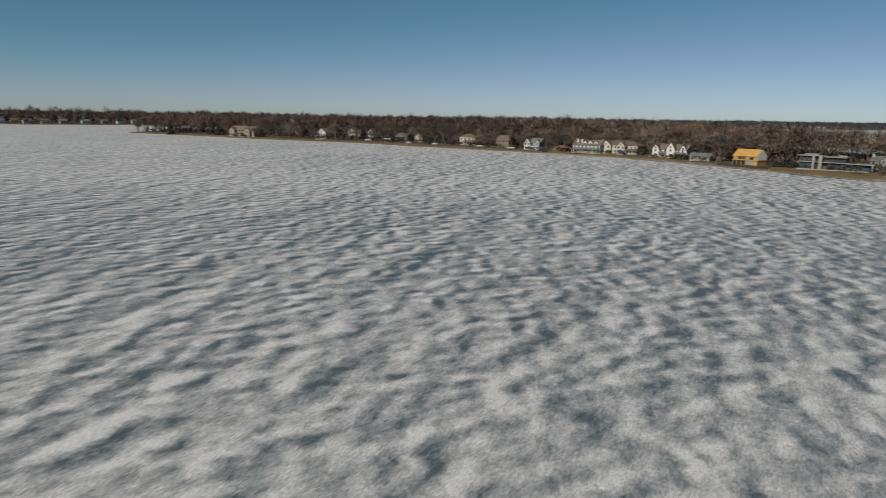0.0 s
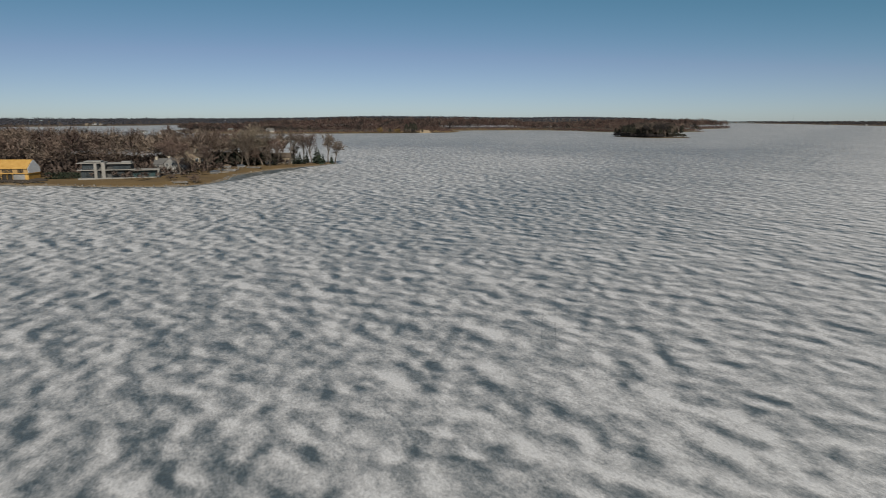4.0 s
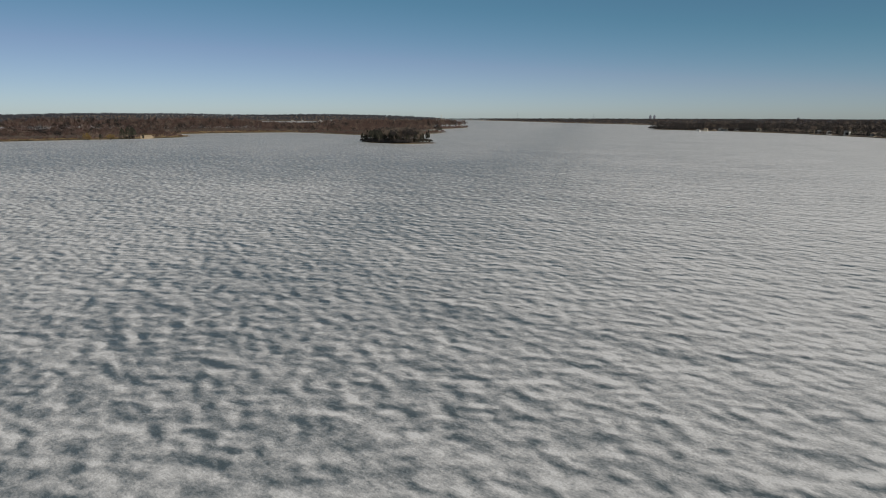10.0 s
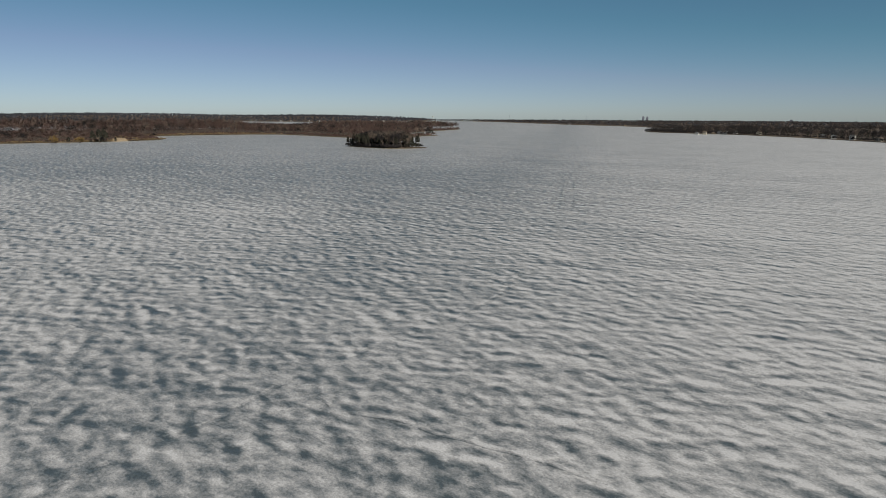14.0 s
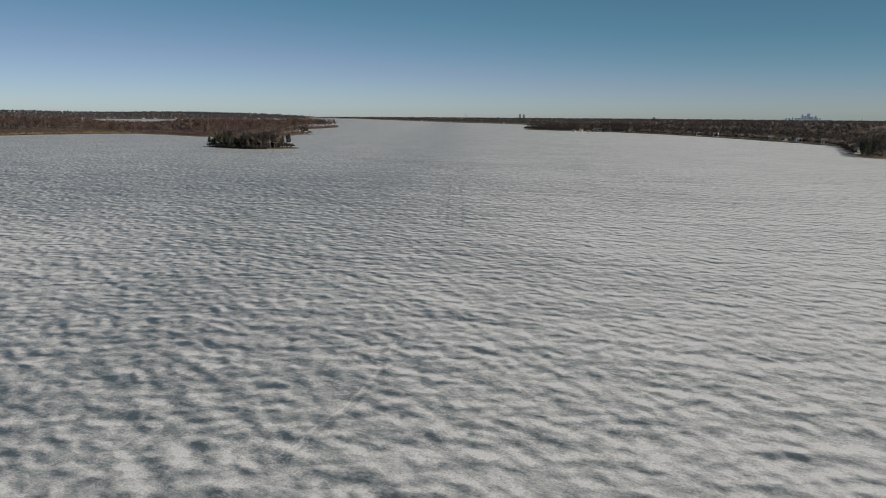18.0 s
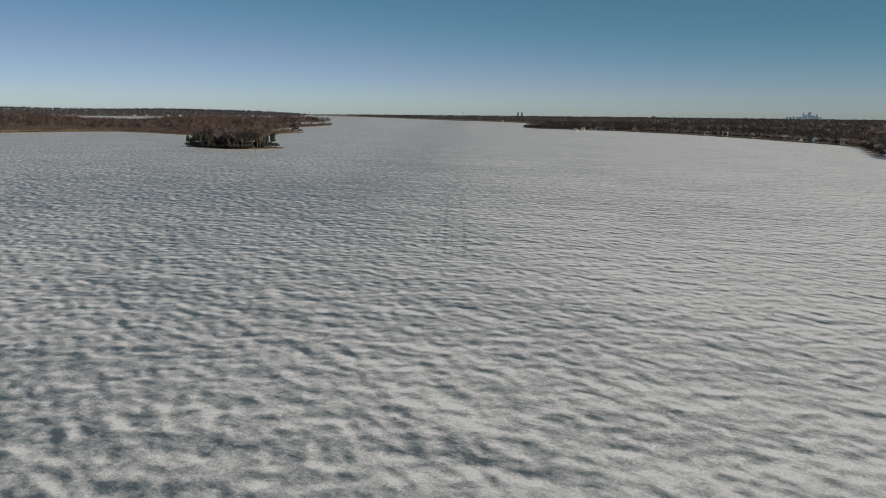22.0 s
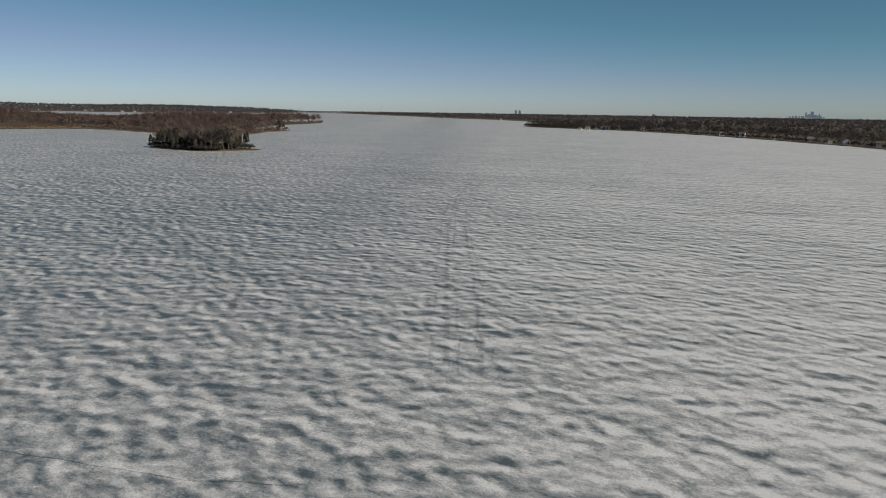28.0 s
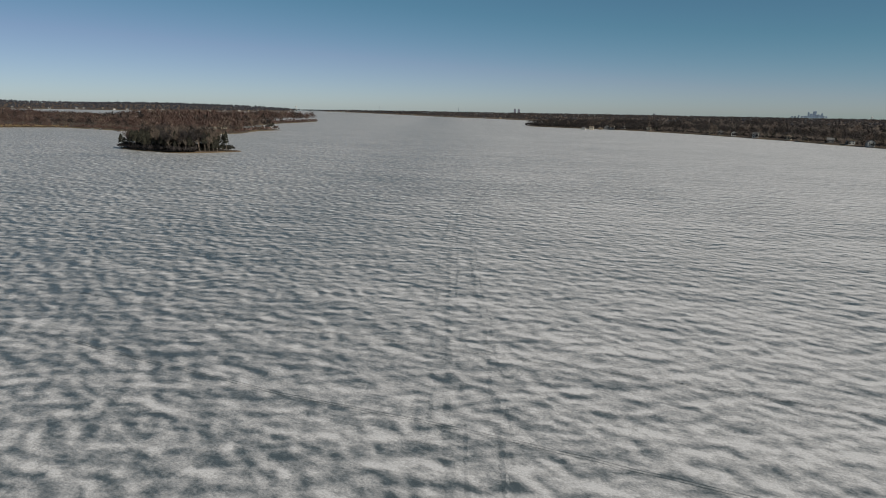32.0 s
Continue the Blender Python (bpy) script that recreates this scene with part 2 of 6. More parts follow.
TWIG_GOLD = rough_mat("willow_twigs", (0.20, 0.13, 0.05), (0.30, 0.20, 0.07), 0.12, 0.9, 0.95, 0.0, island=0.3)
TWIG_BROWN = rough_mat("brown_twigs", (0.086, 0.063, 0.054), (0.151, 0.110, 0.092), 0.06, 0.9, 0.95, 0.0, island=0.12, own=0.25)
# distance haze is mixed into this twig colour as a blue-grey tint
TWIG_HAZE = rough_mat("hazy_twigs", (0.046, 0.048, 0.060), (0.066, 0.068, 0.084), 0.03, 0.5, 0.95, 0.0, island=0.1)
NEAR_GREY = rough_mat("shore_grey_twigs", (0.140, 0.108, 0.088), (0.205, 0.162, 0.130), 0.09, 0.9, 0.95, 0.0, island=0.2, own=0.25)
NEAR_RED = rough_mat("shore_red_twigs", (0.112, 0.076, 0.063), (0.170, 0.117, 0.096), 0.07, 0.9, 0.95, 0.0, island=0.2, own=0.25)
TWIG_OAK = rough_mat("oak_twigs", (0.165, 0.132, 0.10), (0.24, 0.20, 0.152), 0.2, 1.2, 0.95, 0.0, island=0.22)
TWIG_PALE = rough_mat("pale_twigs", (0.242, 0.185, 0.144), (0.358, 0.278, 0.218), 0.12, 0.9, 0.95, 0.0, island=0.12)
NEEDLE = rough_mat("needles", (0.018, 0.030, 0.018), (0.040, 0.058, 0.032), 0.12, 1.5, 0.9, 0.0, island=0.4, own=0.25)
NEEDLE_DULL = rough_mat("winter_needles", (0.026, 0.027, 0.019), (0.056, 0.052, 0.036), 0.12, 1.5, 0.9, 0.0, island=0.3, own=0.25)
STONE = rough_mat("shore_stone", (0.12, 0.105, 0.088), (0.25, 0.225, 0.195), 0.4, 3.0, 0.9, 0.5, island=0.35)
CONCRETE = rough_mat("concrete", (0.223, 0.214, 0.198), (0.298, 0.285, 0.267), 0.25, 3.0, 0.85, 0.25, 0.02)
DARKSTONE = rough_mat("dark_cladding", (0.045, 0.046, 0.046), (0.085, 0.085, 0.083), 0.3, 2.5, 0.7, 0.25, 0.02)
GREYCLAD = rough_mat("grey_cladding", (0.20, 0.20, 0.195), (0.28, 0.275, 0.265), 0.3, 2.5, 0.8, 0.2, 0.02)
WHITE = rough_mat("white_siding", (0.50, 0.495, 0.475), (0.60, 0.595, 0.58), 0.3, 2.0, 0.7, 0.15, 0.01, own=0.06)
CREAM = rough_mat("cream_siding", (0.41, 0.37, 0.295), (0.49, 0.45, 0.37), 0.3, 2.0, 0.75, 0.15, 0.01, own=0.08)
TAN = rough_mat("tan_siding", (0.235, 0.19, 0.135), (0.315, 0.26, 0.19), 0.3, 2.0, 0.8, 0.15, 0.01, own=0.1)
BLUEGREY = rough_mat("blue_grey_siding", (0.30, 0.335, 0.37), (0.40, 0.44, 0.47), 0.3, 2.0, 0.75, 0.15, 0.01)
BROWN = rough_mat("brown_siding", (0.13, 0.095, 0.07), (0.20, 0.15, 0.11), 0.3, 2.0, 0.8, 0.15, 0.01, own=0.15)
RED = rough_mat("red_brick", (0.15, 0.07, 0.052), (0.21, 0.10, 0.075), 0.4, 4.0, 0.85, 0.2, 0.01)
GREEN = rough_mat("green_siding", (0.10, 0.13, 0.10), (0.15, 0.19, 0.15), 0.3, 2.0, 0.8, 0.15, 0.01)
SHEATH = rough_mat("yellow_sheathing", (0.44, 0.245, 0.058), (0.54, 0.325, 0.095), 0.5, 3.0, 0.75, 0.2, 0.01, own=0.1)
SHEATH_WALL = rough_mat("tan_sheathing", (0.34, 0.21, 0.085), (0.44, 0.29, 0.13), 0.5, 3.0, 0.75, 0.2, 0.01, own=0.1)
WRAP = rough_mat("house_wrap", (0.68, 0.69, 0.70), (0.80, 0.81, 0.82), 0.4, 2.0, 0.6, 0.2, 0.01)
ROOF_BROWN = rough_mat("brown_shingles", (0.11, 0.085, 0.065), (0.19, 0.15, 0.115), 0.3, 3.0, 0.9, 0.4, 0.03, own=0.2)
ROOF_GREY = rough_mat("grey_shingles", (0.12, 0.12, 0.12), (0.20, 0.195, 0.19), 0.3, 3.0, 0.9, 0.4, 0.03, own=0.2)
ROOF_RED = rough_mat("rust_roof", (0.14, 0.068, 0.052), (0.20, 0.10, 0.075), 0.3, 3.0, 0.85, 0.3, 0.03)
WOOD = rough_mat("weathered_wood", (0.20, 0.16, 0.12), (0.32, 0.27, 0.21), 0.5, 5.0, 0.85, 0.4, 0.02, stretch=(1, 0.2, 1))
ALU = rough_mat("dull_aluminium", (0.30, 0.305, 0.31), (0.42, 0.425, 0.43), 0.5, 4.0, 0.45, 0.1, 0.01, metal=0.6)
COVER = rough_mat("white_cover", (0.33, 0.335, 0.34), (0.46, 0.46, 0.46), 0.5, 3.0, 0.7, 0.3, 0.03, own=0.1)
TARP_BLUE = rough_mat("dark_cover", (0.05, 0.06, 0.075), (0.09, 0.10, 0.12), 0.5, 3.0, 0.7, 0.3, 0.03)
PAINT = rough_mat("car_paint", (0.66, 0.67, 0.68), (0.74, 0.75, 0.76), 0.4, 3.0, 0.3, 0.0, own=0.25)
TYRE = rough_mat("tyre_rubber", (0.02, 0.02, 0.02), (0.035, 0.035, 0.035), 1.0, 8.0, 0.9, 0.2, 0.01)
GLASS = glass_mat("dark_glass", (0.045, 0.055, 0.062))
GLASS_TEAL = glass_mat("teal_glass", (0.05, 0.085, 0.09))
TOWER_BLUE = rough_mat("far_tower_glass", (0.17, 0.23, 0.31), (0.26, 0.34, 0.44), 0.02, 0.2, 0.4, 0.0, own=0.25)
TOWER_GREY = rough_mat("far_tower_stone", (0.120, 0.128, 0.162), (0.180, 0.192, 0.237), 0.02, 0.2, 0.7, 0.0, own=0.2)
# near-black for shade painted as openings, and for the black fence panels
SHADE_AND_FENCE = rough_mat("opening_shade_and_fence", (0.018, 0.016, 0.014), (0.04, 0.034, 0.028), 0.6, 4.0, 0.9, 0.0)

# ---------------------------------------------------------------- mesh helpers


def mesh_of(name, verts, tris, material, kinds=None):
    """A mesh from arrays of corners and of triangles or quads; materials may be a list with an index per face."""
    me = bpy.data.meshes.new(name)
    verts, tris = np.asarray(verts, dtype=np.float32), np.asarray(tris, dtype=np.int32)
    k = tris.shape[1]
    me.vertices.add(len(verts))
    me.vertices.foreach_set("co", verts.ravel())
    me.loops.add(tris.size)
    me.loops.foreach_set("vertex_index", tris.ravel())
    me.polygons.add(len(tris))
    me.polygons.foreach_set("loop_start", np.arange(0, tris.size, k, dtype=np.int32))
    me.polygons.foreach_set("loop_total", np.full(len(tris), k, dtype=np.int32))
    for m in material if isinstance(material, list) else [material]:
        me.materials.append(m)
    if kinds is not None:
        me.polygons.foreach_set("material_index", np.asarray(kinds, dtype=np.int32))
    me.update(calc_edges=True)
    return me


def part(name, bm, material, parent, label=""):
    """Links a bmesh as one mesh object under a thing or a part."""
    me = bpy.data.meshes.new(name)
    bm.to_mesh(me)
    bm.free()
    me.materials.append(material)
    ob = new(name, me)
    ob.parent = parent
    return tagged(ob, label) if label else ob


def boxes(*items):
    """A bmesh of boxes (x0, x1, y0, y1, z0, z1)."""
    bm = bmesh.new()
    for x0, x1, y0, y1, z0, z1 in items:
        m = Matrix.Translation(((x0 + x1) / 2, (y0 + y1) / 2, (z0 + z1) / 2)) @ Matrix.Diagonal((abs(x1 - x0), abs(y1 - y0), abs(z1 - z0), 1))
        bmesh.ops.create_cube(bm, size=1, matrix=m)
    return bm


def soft(bm, width=0.05, segments=1):
    bmesh.ops.bevel(bm, geom=list(bm.edges), offset=width, segments=segments, affect="EDGES", clamp_overlap=True)
    return bm


def solid(points, faces):
    bm = bmesh.new()
    v = [bm.verts.new(p) for p in points]
    for f in faces:
        bm.faces.new([v[i] for i in f])
    bmesh.ops.recalc_face_normals(bm, faces=bm.faces)
    return bm


def prism(outline, y0, y1, axis="y"):
    """A solid with the outline (a, z), drawn out along the other level axis from y0 to y1."""
    n = len(outline)
    put = (lambda a, z, y: (a, y, z)) if axis == "y" else (lambda a, z, y: (y, a, z))
    pts = [put(a, z, y0) for a, z in outline] + [put(a, z, y1) for a, z in outline]
    faces = [tuple(range(n)), tuple(range(2 * n - 1, n - 1, -1))] + [(i, (i + 1) % n, n + (i + 1) % n, n + i) for i in range(n)]
    return solid(pts, faces)


def tube(verts, faces, p, q, r0, r1, sides):
    """Adds a tapered tube from p to q to the lists of corners and triangles."""
    d = (q - p).normalized()
    a = d.orthogonal().normalized()
    b = d.cross(a)
    s = len(verts)
    for o, r in ((p, r0), (q, r1)):
        for i in range(sides):
            w = 2 * math.pi * i / sides
            verts.append(o + a * (r * math.cos(w)) + b * (r * math.sin(w)))
    for i in range(sides):
        j = (i + 1) % sides
        faces += [(s + i, s + j, s + sides + j), (s + i, s + sides + j, s + sides + i)]


def ripple(x, y, size, seed=0):
    """Smooth uneven field, about -1 to 1, for arrays or numbers."""
    rs = np.random.RandomState(seed)
    total = 0
    for k in range(5):
        a, ph, w = rs.uniform(0, 6.283), rs.uniform(0, 6.283), (0.6 + 0.55 * k) * 2 * np.pi / size / 1.6
        total = total + np.sin((x * np.cos(a) + y * np.sin(a)) * w + ph + 1.3 * np.sin((x * np.sin(a) - y * np.cos(a)) * w * 0.6 + ph))
    return total / 3.2


def rounded(outline, times=2):
    """An outline with its corners cut, so that a shore bends."""
    p = np.array(outline, dtype=float)
    for _ in range(times):
        q = np.roll(p, -1, axis=0)
        p = np.stack([p * 0.75 + q * 0.25, p * 0.25 + q * 0.75], axis=1).reshape(-1, 2)
    return p


def inside_by(outline, x, y):
    """Metres inside the outline; below zero outside."""
    p, q = outline, np.roll(outline, -1, axis=0)
    x, y = np.asarray(x, dtype=float), np.asarray(y, dtype=float)
    best, odd = np.full(x.shape, 1e18), np.zeros(x.shape, dtype=bool)
    for (ax, ay), (bx, by) in zip(p, q):
        ex, ey = bx - ax, by - ay
        t = np.clip(((x - ax) * ex + (y - ay) * ey) / (ex * ex + ey * ey + 1e-12), 0, 1)
        best = np.minimum(best, (x - ax - t * ex) ** 2 + (y - ay - t * ey) ** 2)
        cross = (ay > y) != (by > y)
        with np.errstate(divide="ignore", invalid="ignore"):
            odd ^= cross & (x < ax + (y - ay) * ex / (ey if ey else 1e-12))
    return np.where(odd, 1, -1) * np.sqrt(best)


def ground_mat():
    """Sand at the water, then dead grass, then leaf litter; the borders follow the land's own depth fields and fray."""
    m, N, L, shader = bare("shore_ground")
    tc = N.new("ShaderNodeTexCoord").outputs["Object"]
    wide, patch, fine = noise_at(N, L, tc, 0.06, 4), noise_at(N, L, tc, 0.45, 4, 0.6), noise_at(N, L, tc, 1.4, 5, 0.65)

    def field(name, fray):
        a = N.new("ShaderNodeAttribute")
        a.attribute_name = name
        return maths(N, L, "ADD", a.outputs["Fac"], maths(N, L, "MULTIPLY", maths(N, L, "SUBTRACT", patch, 0.5), fray))

    def toned(a, b):
        return blend(N, L, steps(N, L, wide, [(0.32, (0, 0, 0)), (0.68, (1, 1, 1))]), a, b)

    c = blend(N, L, maths(N, L, "ADD", field("inland", 3.0), 0.5, True), toned((0.17, 0.130, 0.085), (0.28, 0.222, 0.152)), toned((0.112, 0.070, 0.027), (0.185, 0.118, 0.045)))
    c = blend(N, L, maths(N, L, "ADD", maths(N, L, "MULTIPLY", field("wild", 9.0), 0.3), 0.5, True), c, toned((0.070, 0.048, 0.034), (0.122, 0.084, 0.054)))
    c = blend(N, L, 0.6, c, steps(N, L, fine, [(0.25, (0.35, 0.35, 0.35)), (0.75, (1.0, 1.0, 1.0))]), "MULTIPLY")
    L.new(c, shader.inputs["Base Color"])
    shader.inputs["Roughness"].default_value = 0.95
    bn = N.new("ShaderNodeBump")
    bn.inputs["Strength"].default_value, bn.inputs["Distance"].default_value = 0.6, 0.1
    L.new(fine, bn.inputs["Height"])
    L.new(bn.outputs["Normal"], shader.inputs["Normal"])
    return m


GROUND = ground_mat()


class Land:
    """A piece of shore: a height field that rises out of the ice along its outline."""

    def __init__(self, name, outline, step, label, bank=1.2, rise=0.02, top=6.0, hills=(0, 300), lawn=30, beach=4, jag=1.0, corners=2, seed=1, swell=None):
        self.swell = swell
        self.outline, self.bank, self.rise, self.top, self.hills, self.jag, self.seed = rounded(outline, corners), bank, rise, top, hills, jag, seed
        x0, y0 = self.outline.min(axis=0) - 2 * step
        x1, y1 = self.outline.max(axis=0) + 2 * step
        nx, ny = int((x1 - x0) / step) + 1, int((y1 - y0) / step) + 1
        gx, gy = np.meshgrid(x0 + np.arange(nx) * step, y0 + np.arange(ny) * step)
        d = self.depth(gx, gy)
        z = self.height(gx, gy, d)
        use = d > -2.2 * step
        index = np.full(use.shape, -1)
        index[use] = np.arange(use.sum())
        quads = np.stack([index[:-1, :-1], index[:-1, 1:], index[1:, 1:], index[1:, :-1]], axis=-1).reshape(-1, 4)
        keep = (quads >= 0).all(axis=1)
        me = mesh_of(name, np.stack([gx[use], gy[use], z[use]], axis=1), quads[keep], GROUND)
        wild = d - (lawn(gx, gy) if callable(lawn) else lawn) * (1 + 0.5 * ripple(gx, gy, 60, seed + 5))
        for key, field in (("inland", d - beach), ("wild", wild)):
            me.attributes.new(key, "FLOAT", "POINT").data.foreach_set("value", field[use].astype(np.float32))
        me.shade_smooth()
        self.ob = tagged(new(name, me), label, "shore", kind="structure")

    def depth(self, x, y):
        return inside_by(self.outline, x, y) + self.jag * ripple(x, y, 14, self.seed) + self.jag * 1.5 * ripple(x, y, 55, self.seed + 1)

    def height(self, x, y, d=None):
        d = self.depth(x, y) if d is None else d
        up = np.clip(d, 0, None)
        z = np.where(d < 0, np.clip(d * 0.25, -1.5, 0), self.bank * (1 - np.exp(-up / 3.0)))
        z = z + np.clip(up - 12, 0, None) * self.rise
        z = np.minimum(z, self.top)
        return z + self.hills[0] * (self.swell(x, y) if self.swell else 1.0) * np.clip((up - 25) / 250, 0, 1) * (0.75 + 0.25 * ripple(x, y, self.hills[1], self.seed + 3))

    def spot(self, x, y):
        return float(self.height(np.array([x]), np.array([y]))[0])


# ---------------------------------------------------------------- trees


def grown(seed, h, lean=(0, 0), spread=0.9, fork=0.3, limbs=6, twig=0.14, droop=0.0):
    """Corners and triangles of a bare broadleaf tree: the trunk with its limbs, and the crown of branches and twigs."""
    r = random.Random(seed)
    wood, woodf, fine, finef = [], [], [], []

    def bent(p, d, length, r0, r1, sides, pieces, verts, faces, up):
        pts = [p]
        for i in range(pieces):
            d = (d + Vector((r.gauss(0, 0.16), r.gauss(0, 0.16), r.gauss(0, 0.08) + up))).normalized()
            q = p + d * (length / pieces)
            a, b = r0 + (r1 - r0) * i / pieces, r0 + (r1 - r0) * (i + 1) / pieces
            tube(verts, faces, p, q, a, b, sides)
            p = q
            pts.append(p)
        return pts, d

    def out_of(d, angle):
        s = d.orthogonal().normalized()
        s.rotate(Matrix.Rotation(r.uniform(0, 6.283), 3, d))
        return (d * math.cos(angle) + s * math.sin(angle)).normalized()

    d0 = Vector((lean[0], lean[1], 1)).normalized()
    base = h * 0.0135 + 0.05
    stem, d1 = bent(Vector((0, 0, -0.4)), d0, h * fork + 0.4, base * 1.25, base * 0.85, 6, 2, wood, woodf, 0.02)
    for k in range(limbs):
        w = 2 * math.pi * (k + r.uniform(-0.3, 0.3)) / limbs
        tilt = r.uniform(0.35, 1.0) * spread if k else 0.1
        dl = Vector((math.cos(w) * math.sin(tilt) + lean[0], math.sin(w) * math.sin(tilt) + lean[1], math.cos(tilt))).normalized()
        ll = h * (1 - fork) * r.uniform(0.6, 0.8)
        start = stem[-1] if k % 2 == 0 else stem[-2].lerp(stem[-1], r.uniform(0.5, 0.95))
        pts, dl = bent(start, dl, ll, base * 0.55, base * 0.14, 4, 4, wood, woodf, 0.10)
        for b in range(6):
            at = r.uniform(0.25, 1.0) * 4
            i = min(3, int(at))
            p = pts[i].lerp(pts[i + 1], at - i)
            db = out_of((pts[i + 1] - pts[i]).normalized(), r.uniform(0.4, 0.9))
            db.z += 0.18
            bp, db = bent(p, db.normalized(), ll * r.uniform(0.28, 0.48), base * 0.16, base * 0.06, 3, 2, fine, finef, 0.06 - droop * 0.3)
            for s in range(6):
                at2 = r.uniform(0.2, 1.0) * 2
                j = min(1, int(at2))
                p2 = bp[j].lerp(bp[j + 1], at2 - j)
                ds = out_of((bp[j + 1] - bp[j]).normalized(), r.uniform(0.4, 1.0))
                ds.z += 0.12 - droop
                ds.normalize()
                ls = h * r.uniform(0.07, 0.13)
                q2 = p2 + ds * ls
                tube(fine, finef, p2, q2, base * 0.06, base * 0.03, 3)
                for _ in range(8):
                    p3 = p2.lerp(q2, r.uniform(0.2, 1.0))
                    dt = out_of(ds, r.uniform(0.3, 0.95))
                    dt.z -= droop * 1.2
                    q3 = p3 + dt.normalized() * h * r.uniform(0.035, 0.075)
                    side = dt.orthogonal().normalized() * twig * 0.5
                    n = len(fine)
                    fine.extend([p3 - side, p3 + side, q3])
                    finef.append((n, n + 1, n + 2))
    return wood, woodf, fine, finef


def broadleaf(name, label, crown_mat, **shape):
    wood, woodf, fine, finef = grown(**shape)
    root = tagged(new(name), label, "tree")
    t = new("trunk", mesh_of("trunk", wood, woodf, BARK))
    c = new("crown", mesh_of("crown", fine, finef, crown_mat))
    t.parent = c.parent = root
    return root


def needles(seed, h, r0, tiers, per, sag=0.25, foot=0.08, ragged=0.25):
    """A conifer's crown: tiers of pointed, drooping sprays."""
    r = random.Random(seed)
    v, f = [], []
    for k in range(tiers):
        u = k / tiers
        z = h * (foot + (1 - foot) * u)
        rad = r0 * (1 - u) ** 0.85 + 0.12
        for i in range(max(5, int(per * (1 - 0.6 * u)))):
            w = r.uniform(0, 6.283)
            lr = rad * r.uniform(1 - ragged * 1.6, 1 + ragged)
            p = Vector((math.cos(w) * 0.1, math.sin(w) * 0.1, z + r.uniform(0, h / tiers)))
            tip = Vector((math.cos(w) * lr, math.sin(w) * lr, p.z - lr * sag * r.uniform(0.3, 1.6)))
            side = Vector((-math.sin(w), math.cos(w), r.uniform(-0.3, 0.3))) * lr * r.uniform(0.20, 0.34)
            m = p.lerp(tip, 0.62)
            n = len(v)
            v += [p, m + side - Vector((0, 0, lr * 0.12)), tip, m - side - Vector((0, 0, lr * 0.12)), m + Vector((0, 0, lr * 0.10))]
            f += [(n, n + 1, n + 4), (n + 1, n + 2, n + 4), (n + 2, n + 3, n + 4), (n + 3, n, n + 4)]
    return v, f


def conifer(name, label, seed, h, r0, tiers=14, per=16, mat=None, **more):
    root = tagged(new(name), label, "tree")
    wood, woodf = [], []
    tube(wood, woodf, Vector((0, 0, -0.4)), Vector((0, 0, h * 0.95)), h * 0.018 + 0.06, 0.03, 6)
    t = new("trunk", mesh_of("trunk", wood, woodf, BARK))
    c = new("crown", mesh_of("crown", *needles(seed, h, r0, tiers, per, **more), mat or NEEDLE))
    t.parent = c.parent = root
    return root


def tuft(seed, n, r, h0, h1, length, width, stem=0.16, lay=0.0, core=0.0):
    """A far tree: a stem, a crown of n blades and, if asked for, the dense heart of the crown, as arrays."""
    rs = np.random.RandomState(seed)
    d = rs.normal(size=(n, 3))
    d /= np.linalg.norm(d, axis=1)[:, None]
    d[:, 2] = np.where(d[:, 2] < -0.3, -d[:, 2], d[:, 2])
    mid, half = np.array([0, 0, (h0 + h1) / 2]), np.array([r, r, (h1 - h0) / 2])
    root = mid + d * half * rs.uniform(0.30, 0.85, (n, 1))
    way = d * 0.75 + rs.normal(size=(n, 3)) * 0.55 + np.array([0, 0, 0.25])
    if lay:
        root = mid + d * half * rs.uniform(0.72, 1.0, (n, 1))
        flat = np.cross(d, rs.normal(size=(n, 3)))
        way = flat / np.linalg.norm(flat, axis=1)[:, None] + d * rs.uniform(-0.1, 0.5, (n, 1)) + rs.normal(size=(n, 3)) * (1 - lay)
    way /= np.linalg.norm(way, axis=1)[:, None]
    side = np.cross(way, d + rs.normal(size=(n, 3)) * 0.5 if lay else rs.normal(size=(n, 3)))
    side *= width / 2 / np.linalg.norm(side, axis=1)[:, None]
    tip = root + way * length * rs.uniform(0.6, 1.3, (n, 1))
    v = np.stack([root - side, root + side, tip], axis=1).reshape(-1, 3)
    f = np.arange(3 * n).reshape(n, 3)
    s = len(v)
    z = (h0 + h1) / 2
    post = np.array([(-stem, 0, -1), (stem, 0, -1), (0, 0, z), (0, -stem, -1), (0, stem, -1), (0, 0, z)])
    v, f = np.concatenate([v, post]), np.concatenate([f, [[s, s + 1, s + 2], [s + 3, s + 4, s + 5]]])
    if core:
        bm = bmesh.new()
        bmesh.ops.create_icosphere(bm, subdivisions=1, radius=1)
        heart = np.array([tuple(q.co) for q in bm.verts]) * rs.uniform(0.8, 1.15, (len(bm.verts), 1))
        tri = np.array([[q.index for q in t.verts] for t in bm.faces])
        bm.free()
        f = np.concatenate([f, tri + len(v)])
        v = np.concatenate([v, mid + heart * half * core])
    return v, f


def cone_tuft(seed, h, r, n):
    v, f = needles(seed, h, r, max(4, n // 7), 7)
    return np.array([tuple(p) for p in v]), np.array(f)


